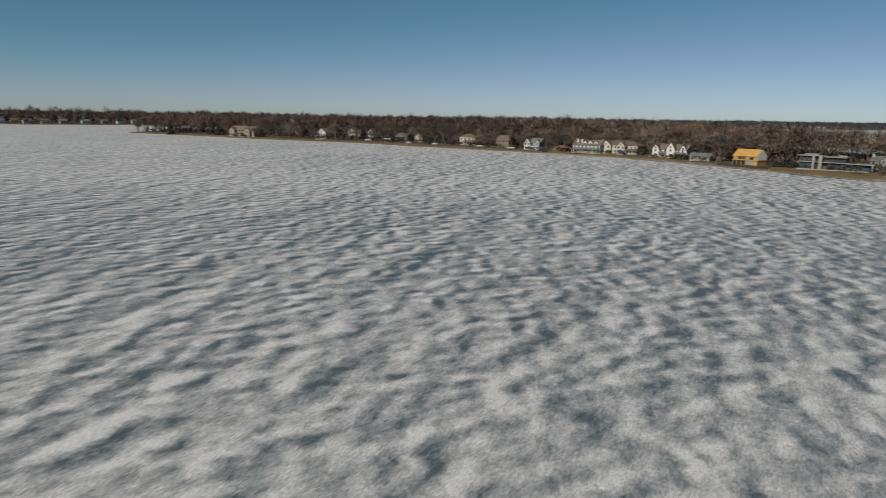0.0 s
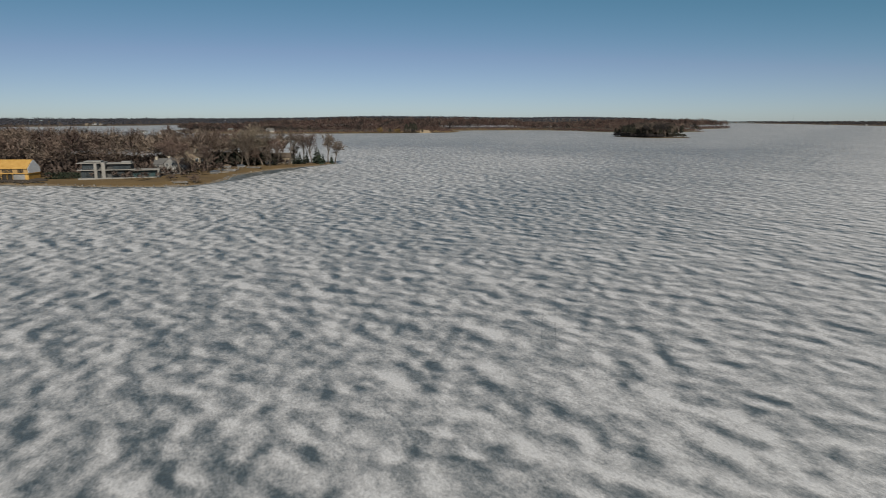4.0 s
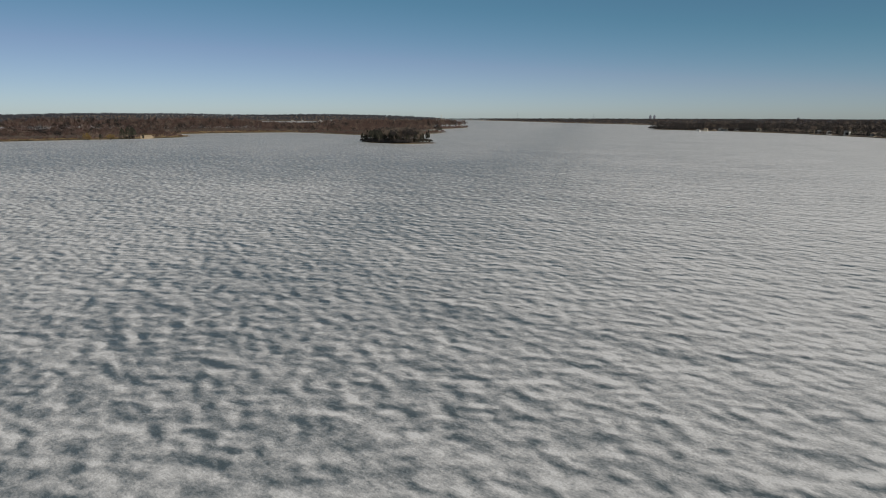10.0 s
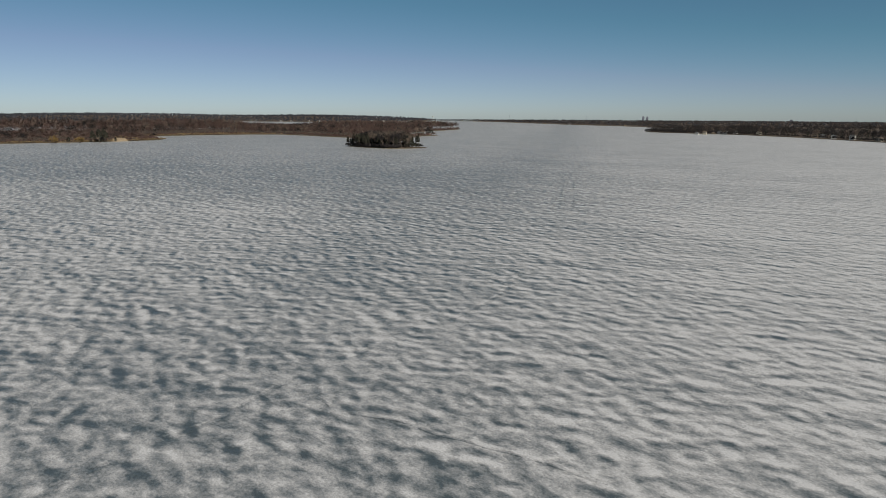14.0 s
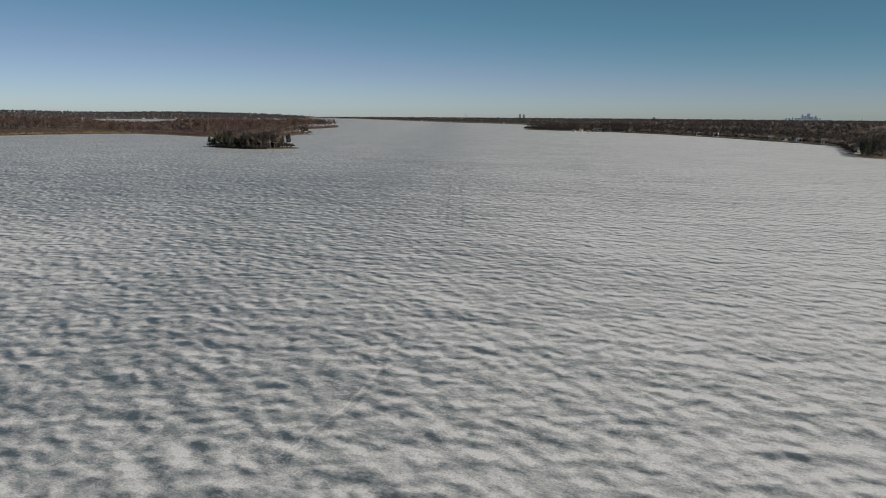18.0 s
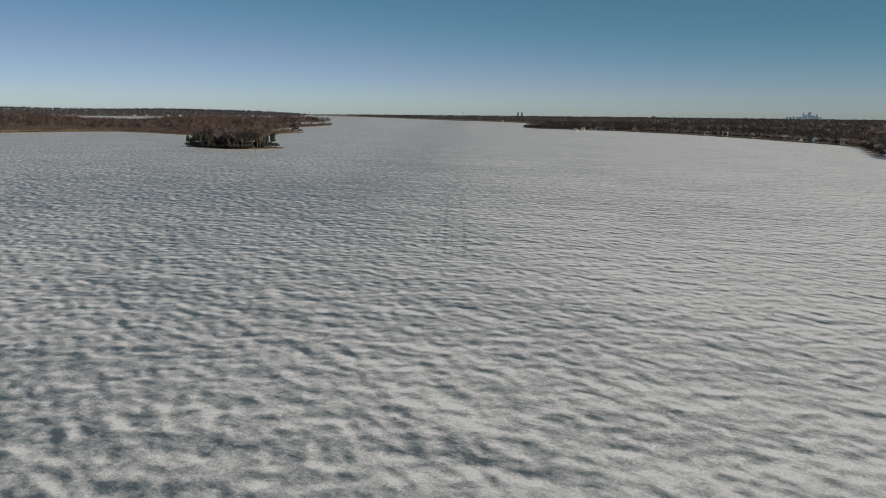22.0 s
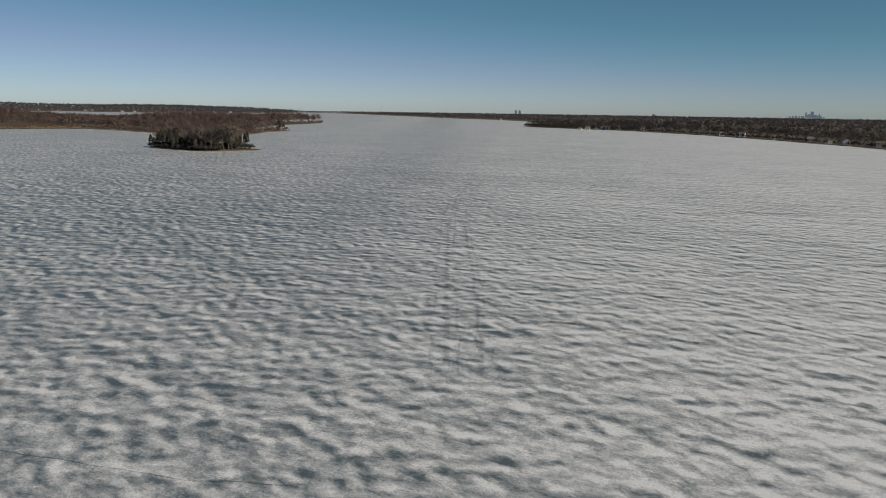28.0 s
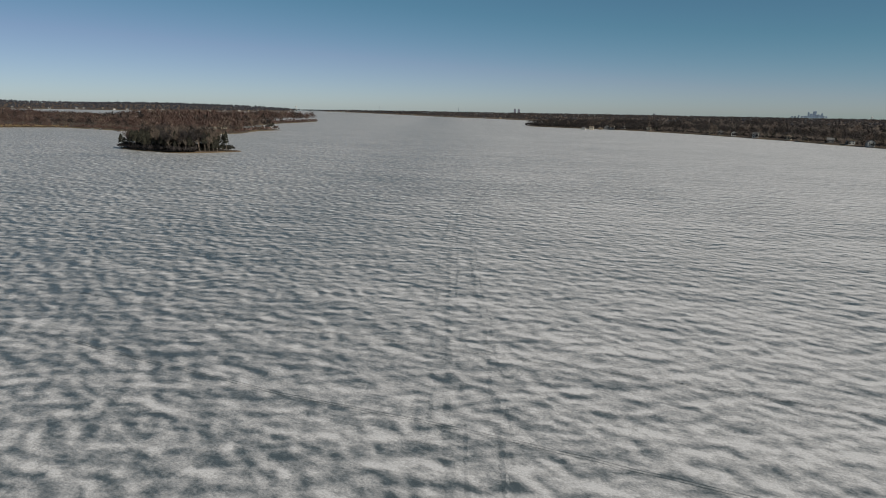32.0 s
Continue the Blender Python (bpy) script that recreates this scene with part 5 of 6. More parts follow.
def boat_lift(label, x, y, yaw, canopy):
    r = tagged(new("boat_lift"), label, "boat lift")
    r.matrix_basis = pose(x, y, NORTH.spot(x, y), 0, 0, yaw)
    for sx in (-1.8, 1.8):
        for sy in (-1.4, 1.4):
            part("post", boxes((sx - 0.05, sx + 0.05, sy - 0.05, sy + 0.05, -0.2, 2.4)), ALU, r)
    part("frame", boxes((-1.9, 1.9, -1.45, -1.35, 0.2, 0.3), (-1.9, 1.9, 1.35, 1.45, 0.2, 0.3), (-1.85, -1.75, -1.4, 1.4, 0.2, 0.3), (1.75, 1.85, -1.4, 1.4, 0.2, 0.3)), ALU, r)
    if canopy:
        part("canopy", prism([(-1.7, 2.4), (0, 3.0), (1.7, 2.4), (1.7, 2.46), (0, 3.07), (-1.7, 2.46)], -3.2, 3.2, "x"), canopy, r)
    return r


def car(label, x, y, yaw, van=False):
    r = tagged(new("car"), label, "car")
    r.matrix_basis = pose(x, y, NORTH.spot(x, y) + 0.02, 0, 0, yaw)
    prof = [(-2.3, 0.35), (2.3, 0.35), (2.35, 0.8), (1.5, 1.0), (0.9, 1.5), (-1.5, 1.55), (-2.3, 1.0)] if not van else [(-2.7, 0.4), (2.6, 0.4), (2.7, 1.1), (1.9, 1.3), (1.4, 2.2), (-2.7, 2.25)]
    part("body", soft(prism(prof, -0.88, 0.88, "y"), 0.06), PAINT, r)
    part("side_glass", boxes((-1.3, 0.75, -0.90, -0.885, 1.05, 1.4), (-1.3, 0.75, 0.885, 0.90, 1.05, 1.4)), GLASS, r)
    for wx in (-1.4, 1.45):
        for wy in (-0.8, 0.8):
            bm = bmesh.new()
            bmesh.ops.create_cone(bm, cap_ends=True, segments=12, radius1=0.34, radius2=0.34, depth=0.22, matrix=pose(wx, wy, 0.34, 90))
            w = part("wheel", bm, TYRE, r)
            bm = bmesh.new()
            bmesh.ops.create_cone(bm, cap_ends=True, segments=8, radius1=0.2, radius2=0.2, depth=0.25, matrix=pose(wx, wy, 0.34, 90))
            part("rim", bm, ALU, w)
    return r


boat("brown covered boat laid up on the grass", 217, 295, -66, 4.2, BROWN)
boat("dark covered boat beside stacked docks", 222, 291, -60, 3.8, TARP_BLUE)
boat("dark covered boat by the shore rocks", 194, 273, -30, 4.5, TARP_BLUE)
boat("white boat laid up on the sand", 10, 443, -36, 7, COVER)
boat("white boat on the shore below the trees", -77, 514, -30, 6.5, COVER)
boat("white boat on the shore below a dark cottage", -42, 480, -34, 5, COVER)
boat("small white boat on the sand", -22, 467, -34, 5, COVER)
boat("white boat pulled up on the beach", 30, 428, -36, 6, COVER)
dock_pile("grey dock sections stacked on the lawn edge", 159, 251, -42, 5, 3, 1)
dock_pile("weathered dock sections piled by the shore", 163.5, 253, -48, 5, 3, 2)
dock_pile("pale dock sections piled on shore rocks", 206, 280, -46, 6, 4, 3)
dock_pile("dock sections stacked under the trees", 226, 287, -66, 7, 3, 4)
dock_pile("dock sections laid on the beach", 48, 413, -38, 7, 3, 5)
dock_pile("dock sections stacked on the sand", -120, 532, -28, 8, 3, 6)
dock_pile("dock sections stacked on the bank", 105, 366, -44, 6, 3, 7)
boat_lift("bare aluminium boat lift on the bank", 201, 277, -46, None)
boat_lift("boat lift with a white canopy on the bank", 44, 417, -38, COVER)
boat_lift("boat lift with a dark canopy by the water", 47, 411, -40, TARP_BLUE)
boat_lift("boat lift with a pale canopy by the shore", -60, 500, -32, COVER)
boat_lift("aluminium boat lift on the grass", 212, 284, -50, None)
car("white van parked beside the unfinished house", 151, 333, -30, True)
car("silver car parked beside the unfinished house", 157, 337, -35)
car("white car parked by the hedge", 162, 335, -40)
car("grey car parked behind the hedge", 168, 332, -38)

# shrubs at the feet of the houses
rs = np.random.RandomState(77)
low = []
for o in list(scene.objects):
    if o.parent is None and o.get("category") == "house" and o.location.y < 600 and o.location.x < 260 and NORTH.spot(o.location.x, o.location.y) > 0.5 and not (128 < o.location.x < 162 and o.location.y < 320):
        half = 0.5 * (o.scale.x * 14)
        for k in range(10):
            a, b = rs.uniform(-half - 4, half + 4), rs.uniform(-5.5, -1.8)
            q = o.matrix_basis @ Vector((a, b, 0))
            if NORTH.depth(np.array([q.x]), np.array([q.y]))[0] > 2.5:
                low.append((q.x, q.y, NORTH.spot(q.x, q.y)))
low = np.array(low)
forest("foundation_shrubs", "bare and evergreen shrubs at the feet of the houses", BUSH, low[::2], TWIG_BROWN, 0.5, 1.2, 51, "shrubs")
forest("foundation_shrubs", "dark evergreen shrubs at the feet of the houses", BUSH, low[1::2], NEEDLE, 0.45, 0.9, 52, "shrubs")

# low site fence round the building plot
r = tagged(new("fence"), "low black silt fence round the building plot", "fence")
r.matrix_basis = pose(129.3, 310.2, NORTH.spot(129.3, 310.2) - 0.1, 0, 0, -65)
for k in range(16):
    part("post", boxes((-14 + k * 1.9, -13.94 + k * 1.9, -0.03, 0.03, -0.6, 0.65)), WOOD, r)
    part("panel", boxes((-13.9 + k * 1.9, -12.1 + k * 1.9, -0.01, 0.01, -0.6, 0.5)), SHADE_AND_FENCE, r)

box = tagged(new("utility_box"), "small white box near the point", "box")
box.matrix_basis = pose(274, 291, NORTH.spot(274, 291), 0, 0, -60)
part("body", soft(boxes((-0.6, 0.6, -0.5, 0.5, -0.1, 1.3)), 0.04), WHITE, box)
part("lid", soft(boxes((-0.66, 0.66, -0.56, 0.56, 1.3, 1.4)), 0.03), GREYCLAD, box)


def hedge(label, x, y, yaw, length, high, thick, mat, seed=1):
    rs = np.random.RandomState(seed)
    n = int(length * high * 60)
    p = np.stack([rs.uniform(-length / 2, length / 2, n), rs.uniform(-thick / 2, thick / 2, n), rs.uniform(0, high, n)], axis=1)
    w = rs.normal(size=(n, 3)) * 0.22
    s = rs.normal(size=(n, 3)) * 0.14
    v = np.stack([p - s, p + s, p + w], axis=1).reshape(-1, 3)
    ob = tagged(new("hedge", mesh_of("hedge", v, np.arange(3 * n).reshape(n, 3), mat)), label, "hedge")
    ob.matrix_basis = pose(x, y, NORTH.spot(x, y), 0, 0, yaw)


hedge("dark clipped evergreen hedge beside the lawn", 146, 301, -44, 13, 2.4, 1.8, NEEDLE, 1)
hedge("dark evergreen hedge before the white house", 114, 352, -44, 10, 2.4, 1.8, NEEDLE, 2)

# stones along the water's edge
rs = np.random.RandomState(8)
gx, gy = np.meshgrid(np.arange(-340, 300, 1.5), np.arange(240, 660, 1.5))
x, y = gx.ravel() + rs.uniform(-0.7, 0.7, gx.size), gy.ravel() + rs.uniform(-0.7, 0.7, gx.size)
d = NORTH.depth(x, y)
ok = (d > -0.4) & (d < 1.3) & (rs.uniform(size=len(x)) < 0.75) & (y < 700 - x)
x, y, d = x[ok], y[ok], d[ok]
ball = np.array([(1, 0, 0), (-1, 0, 0), (0, 1, 0), (0, -1, 0), (0, 0, 1), (0, 0, -1)], dtype=float) * 0.45
face = np.array([(0, 2, 4), (2, 1, 4), (1, 3, 4), (3, 0, 4), (2, 0, 5), (1, 2, 5), (3, 1, 5), (0, 3, 5)])
v = ball[None] * rs.uniform(0.5, 1.3, (len(x), 1, 1)) + rs.normal(size=(len(x), 6, 3)) * 0.08
v = v + np.stack([x, y, NORTH.height(x, y, d) + 0.05], axis=1)[:, None]
tagged(new("shore_stones", mesh_of("shore_stones", v.reshape(-1, 3), (face[None] + 6 * np.arange(len(x))[:, None, None]).reshape(-1, 3), STONE)), "rough grey-brown stones along the water's edge", "stones", kind="stuff")

# ---------------------------------------------------------------- single trees of the near shore
OAK = [dict(seed=k, h=h, spread=s, fork=fk, limbs=l) for k, h, s, fk, l in ((1, 14, 1.0, 0.28, 7), (2, 16, 0.85, 0.32, 7), (3, 13, 1.1, 0.25, 6), (4, 17, 0.6, 0.38, 6), (5, 15, 0.45, 0.35, 5))]
GREY_TREES = [broadleaf("bare_tree", "bare grey-brown broadleaf tree on the shore", NEAR_GREY, **s) for s in OAK]
RED_TREES = [broadleaf("bare_tree", "bare reddish-brown broadleaf tree on the shore", NEAR_RED, **s) for s in OAK[1:4]]
SPRUCE = conifer("spruce_tree", "dark green pointed spruce", 3, 10, 2.6, 15, 18)
CEDAR = conifer("cedar_tree", "dense dark green cedar", 5, 7, 1.7, 13, 16, sag=-0.35, foot=0.02)
PINE = tagged(new("evergreen_tree"), "dull dark green island evergreen with a ragged crown", "tree")
v, f = [], []
tube(v, f, Vector((0, 0, -0.4)), Vector((0, 0, 10.5)), 0.3, 0.06, 6)
new("trunk", mesh_of("trunk", v, f, BARK)).parent = PINE
v, f = tuft(7, 520, 2.5, 1.2, 12.2, 1.25, 0.55, 0.05, 0.6)
v[:, :2] *= (1.12 - 0.055 * np.clip(v[:, 2:3], 0, 12)) * (1 + 0.18 * ripple(v[:, 2:3] * 3, np.arctan2(v[:, 1:2], v[:, 0:1]) * 2, 5, 2))
new("crown", mesh_of("crown", v, f, NEEDLE_DULL)).parent = PINE
HOMES = [(o.matrix_basis.translation.x, o.matrix_basis.translation.y) for o in scene.objects if o.parent is None and o.get("category") == "house"]


def planted(ob, x, y, scale=1.0, turn=0.0, land=None, group="", sink=0.15, first=False, wide=1.0):
    z = (land or NORTH).spot(x, y) - sink
    m = pose(x, y, z, 0, 0, turn) @ Matrix.Diagonal((scale * wide, scale * wide, scale, 1))
    if first:
        ob.matrix_basis = m
        return ob
    c = copy_thing(ob, Matrix.Identity(4))
    c.matrix_basis = m
    return tagged(c, group=group) if group else c


rr = random.Random(11)
used = set()


def put(ob, *a, **k):
    k["first"] = ob.name not in used
    used.add(ob.name)
    return planted(ob, *a, **k)


# the point
put(broadleaf("bare_tree", "low broad bare tree at the end of the point", NEAR_GREY, seed=31, h=11.5, spread=1.15, fork=0.42, limbs=9, lean=(0.12, -0.1)), 284.5, 290.5, 1.15, 20)
put(broadleaf("bare_tree", "tall thin bare tree behind the point", NEAR_GREY, seed=32, h=15.0, spread=0.3, fork=0.35, limbs=9, twig=0.09), 280, 291, 1.15, 50)
put(SPRUCE, 281.5, 290, 0.5, 10)
put(SPRUCE, 271, 290.5, 0.98, 70, wide=1.25)
put(SPRUCE, 275, 290, 0.55, 140)
put(CEDAR, 266.5, 293.5, 1.1, 30, wide=0.7)
put(broadleaf("bare_tree", "tall slender bare tree beside a thin cedar", NEAR_RED, seed=33, h=16.0, spread=0.28, fork=0.36, limbs=9, twig=0.09), 264, 292.5, 1.15, 0)
put(broadleaf("bare_tree", "tall slender bare tree with a pale trunk", NEAR_RED, seed=34, h=15.0, spread=0.3, fork=0.36, limbs=9, twig=0.09, lean=(0.06, -0.06)), 267.5, 291, 1.15, 0)
put(CEDAR, 260, 292, 0.95, 80)
put(CEDAR, 257, 293, 0.65, 10)
put(CEDAR, 262, 291, 0.6, 210)
put(broadleaf("bare_tree", "leaning bare tree on the point", NEAR_GREY, seed=35, h=17, spread=0.5, twig=0.1, fork=0.45, limbs=8, lean=(0.32, -0.32)), 252.5, 292.5, 1.15, 0)
put(broadleaf("oak_tree", "large spreading grey-brown bare oak", TWIG_OAK, seed=36, h=22, spread=0.95, fork=0.34, limbs=16, twig=0.19), 240, 297, 1.0, 0)
put(broadleaf("oak_tree", "broad bare oak with heavy limbs", TWIG_OAK, seed=37, h=17, spread=1.0, fork=0.33, limbs=12, twig=0.16), 231, 297, 1.1, 0)
put(broadleaf("bare_tree", "bare brown tree beside stacked docks", NEAR_RED, seed=38, h=13, spread=0.9, fork=0.25, limbs=7, twig=0.12), 199, 285, 1, 0)
put(broadleaf("weeping_tree", "tan weeping tree before a house", TWIG_PALE, seed=39, h=9.5, spread=1.1, fork=0.3, limbs=8, twig=0.16, droop=0.6), 193, 293, 1, 0)
put(broadleaf("weeping_tree", "small tan weeping tree on the lawn", TWIG_PALE, seed=40, h=8, spread=1.1, fork=0.3, limbs=8, twig=0.16, droop=0.6), 187, 285, 1, 0)
put(broadleaf("shrub", "bare rust-brown shrub by the water", NEAR_RED, seed=41, h=4.0, spread=1.2, fork=0.08, limbs=9, twig=0.1), 168.5, 251, 1, 0)
put(broadleaf("willow_tree", "yellow-twigged willow in the woods", TWIG_GOLD, seed=42, h=19, spread=1.0, fork=0.25, limbs=9, twig=0.3, droop=0.3), 150, 440, 1.08, 0)
put(broadleaf("oak_tree", "dark thick-trunked tree beside the cottage", TWIG_DARK, seed=43, h=15, spread=0.9, fork=0.3, limbs=8, twig=0.12), 127, 333, 1, 0)
for x, y, s in ((244, 293, 0.6), (258, 291.5, 0.7), (241, 301, 1.2), (237, 305, 1.3), (235, 300, 1.2), (228, 302, 1.3), (223, 305, 1.35), (218, 308, 1.3), (214, 312, 1.4), (209, 309, 1.2), (205, 313, 1.4), (231, 306, 1.3), (243, 304, 1.2), (234, 306, 1.1), (230, 303, 0.95), (227, 308, 1.2), (245, 309, 0.85), (221, 313, 1.1), (236, 312, 1.2)):
    put(CEDAR, x, y, s, rr.uniform(0, 360), wide=1.35)
for x, y, s in ((214, 306, 1.0), (221, 302, 0.95), (227, 298, 1.05), (231, 309, 1.1), (218, 318, 1.1), (210, 318, 1.05), (224, 322, 1.15), (206, 301, 0.8), (241, 296, 0.9), (238, 300, 1.0), (212, 332, 1.1), (205, 326, 1.1), (229, 315, 1.1), (243, 312, 1.0), (234, 322, 1.15), (226, 330, 1.2), (240, 317, 1.0), (217, 340, 1.2), (250, 307, 0.9), (209, 312, 0.95), (202, 316, 1.0)):
    put(rr.choice(RED_TREES + GREY_TREES[:2]), x, y, s, rr.uniform(0, 360), group="shore trees")
# along the shore and between the houses
made = []
for k in range(4000):
    x, y = rr.uniform(-342, 262), rr.uniform(262, 690)
    d = float(NORTH.depth(np.array([x]), np.array([y]))[0])
    if not 5 < d < 34 or y > 780 - x * 1.6 or x > 205 and d > 14:
        continue
    if any((x - a) ** 2 + (y - b) ** 2 < 64 for a, b in HOMES) or any((x - a) ** 2 + (y - b) ** 2 < 30 for a, b in made):
        continue
    if d < 17 and rr.random() < (0.45 if x > -150 else 0.2) or (130 < x < 178 and d < 30):
        continue
    made.append((x, y))
    put(rr.choice(RED_TREES if rr.random() < 0.45 else GREY_TREES), x, y, rr.uniform(0.62, 1.08), rr.uniform(0, 360), group="shore trees")
    if len(made) == 165:
        break
for x, y, s in ((-285, 622, 1.6), (-88, 545, 1.2), (-15, 485, 1.1), (-108, 552, 1.3), (62, 428, 1.1), (-230, 600, 1.0), (105, 392, 0.9)):
    put(SPRUCE, x, y, s, rr.uniform(0, 360), group="shore evergreens")

# ---------------------------------------------------------------- the island
ISLE_TREES = [broadleaf("bare_tree", "bare grey-brown tree on the island", NEAR_GREY if k < 2 else TWIG_DARK, seed=51 + k, h=14 + k, spread=0.75, fork=0.34, limbs=7, twig=0.17) for k in range(3)]
made = []
for k in range(6000):
    x, y = rr.uniform(884, 960), rr.uniform(262, 376)
    d = float(ISLE.depth(np.array([x]), np.array([y]))[0])
    s = (y - 255) / 118
    if d < (1.4 if s > 0.6 else 3.0) or s < 0.16 or any((x - a) ** 2 + (y - b) ** 2 < 12 for a, b in made) or (x - 924) ** 2 + (y - 297) ** 2 < 60:
        continue
    made.append((x, y))
    ever = rr.random() < (0.88 if s > 0.62 else 0.34)
    put(PINE if ever else rr.choice(ISLE_TREES), x, y, rr.uniform(0.95, 1.35) * (0.8 if s > 0.84 else 1.0), rr.uniform(0, 360), land=ISLE, group="island trees")
    if len(made) == 150:
        break
for x, y, s, w in ((903, 269, 0.75, 1.2), (907, 263, 1.4, 0.7), (909, 266, 1.2, 0.75), (904, 276, 1.25, 0.8), (898, 290, 0.85, 1.0), (890, 298, 0.72, 1.0), (902, 272, 0.55, 1.2)):
    put(PINE, x, y, s, rr.uniform(0, 360), land=ISLE, group="island trees", wide=w)
spots = scattered(ISLE, (880, 965, 250, 380), 1.7, 0.6, 6.5, 31, keep=lambda x, y, d: (y > 284) & (x < 935))
forest("shore_thicket", "dense dark thicket along the island's edge", BUSH, spots, TWIG_DARK, 0.9, 1.9, 31, "shrubs")
spots = scattered(ISLE, (880, 965, 262, 380), 3.2, 3, 60, 32)
forest("undergrowth", "dull evergreen undergrowth on the island", BUSH, spots, NEEDLE_DULL, 0.8, 1.9, 32, "shrubs")
simple_house("weathered brown cabin on the island", 920, 299, -100, 7, 6, 3.0, 2.0, "x", BROWN, ROOF_GREY, 1, land=ISLE, name="cabin")

# ---------------------------------------------------------------- the wooded neck
spots = scattered(WOODS, (700, 1080, 680, 1020), 2.2, 0.3, 9, 33, keep=lambda x, y, d: (y < 1000) & (ripple(x, y, 120, 3) > -0.25))
forest("reeds", "dry golden reeds along the shore", [tuft(95 + k, 26, 0.9, 0.1, 1.2, 1.2, 0.24, 0.02) for k in range(3)], spots, REED, 0.8, 1.5, 33, "reeds")
spots = scattered(WOODS, (1060, 1360, 620, 900), 3.0, 0.3, 26, 34, keep=lambda x, y, d: (x < 1350) & (y > 650))
forest("reeds", "wide bed of dry golden reeds in the bay", [tuft(98 + k, 22, 1.3, 0.1, 1.8, 1.5, 0.34, 0.02) for k in range(3)], spots, REED, 0.8, 1.5, 34, "reeds")
for x, y, yaw, w, h, wall, roof, lab in ((766, 898, -50, 13, 5.0, WHITE, ROOF_GREY, "white house above the reeds"), (660, 1100, -60, 10, 4.5, WHITE, ROOF_GREY, "white house on the far bay"), (688, 1062, -60, 9, 4.5, CREAM, ROOF_BROWN, "cream house on the far bay"),
        (712, 1022, -60, 9, 4.2, TAN, ROOF_BROWN, "tan house on the far bay"), (734, 960, -55, 8, 5.5, TAN, ROOF_GREY, "tan house among bare trees"), (950, 742, -45, 8, 3.2, TAN, ROOF_BROWN, "small tan house on the sand bluff"),
        (1330, 432, -100, 12, 4.2, CREAM, ROOF_BROWN, "cream cabin deep in the woods"), (1360, 424, -100, 5, 3.6, CREAM, ROOF_BROWN, "small cream cabin in the woods"), (1342, 382, -100, 9, 3.4, GREYCLAD, ROOF_GREY, "grey boathouse by the dock"),
        (1372, 374, -100, 9, 4.0, BROWN, ROOF_GREY, "brown house by the dock"), (1396, 366, -100, 7, 3.4, WHITE, ROOF_GREY, "white cottage at the dock point")):
    simple_house(lab, x, y, yaw, w, 8, h, 2.4, "x", wall, roof, 2 if h > 4 else 1, land=WOODS)
boat("white boat drawn up below the woods", 1307, 592, -110, 7, COVER, WOODS)
boat("small white boat drawn up below the woods", 1299, 576, -110, 5, COVER, WOODS)
for x, y, s in ((938, 722, 1.5), (930, 726, 1.7), (944, 730, 1.6), (925, 732, 1.5), (950, 716, 0.7), (920, 716, 0.6), (890, 740, 0.9), (1391, 360, 1.0), (1400, 358, 0.9)):
    put(PINE, x, y, s, rr.uniform(0, 360), land=WOODS, group="point evergreens", wide=1.3)
put(broadleaf("willow_tree", "golden-twigged willow above the reeds", TWIG_GOLD, seed=61, h=13, spread=1.2, fork=0.2, limbs=9, twig=0.5, droop=0.3), 880, 752, 1, 0, land=WOODS)
put(broadleaf("willow_tree", "golden-brown willow above the reeds", TWIG_GOLD, seed=62, h=12, spread=1.2, fork=0.2, limbs=9, twig=0.5, droop=0.3), 905, 736, 1, 0, land=WOODS)
bluff = tagged(new("sand_bluff"), "bare tan sand bluff at the wooded point", "bluff")
part("slope", solid([(-11, -4, -0.5), (11, -4, -0.5), (9, 4, 4.5), (-8, 4, 4.5), (-9, 8, -0.5), (10, 8, -0.5)], [(0, 1, 2, 3), (3, 2, 5, 4), (0, 3, 4), (1, 5, 2), (0, 4, 5, 1)]), SAND, bluff)
bluff.matrix_basis = pose(966, 722, 0.6, 0, 0, -32)

for x, y, s in ((832, -318, 0.9), (838, -324, 1.1), (846, -326, 1.0), (853, -333, 1.2), (861, -334, 1.05), (868, -340, 1.15), (842, -334, 1.2), (876, -343, 1.0), (856, -345, 1.2), (884, -348, 0.9), (892, -352, 1.0), (828, -326, 1.0)):
    put(PINE, x, y, s, rr.uniform(0, 360), land=SOUTH, group="headland evergreens", wide=1.25)

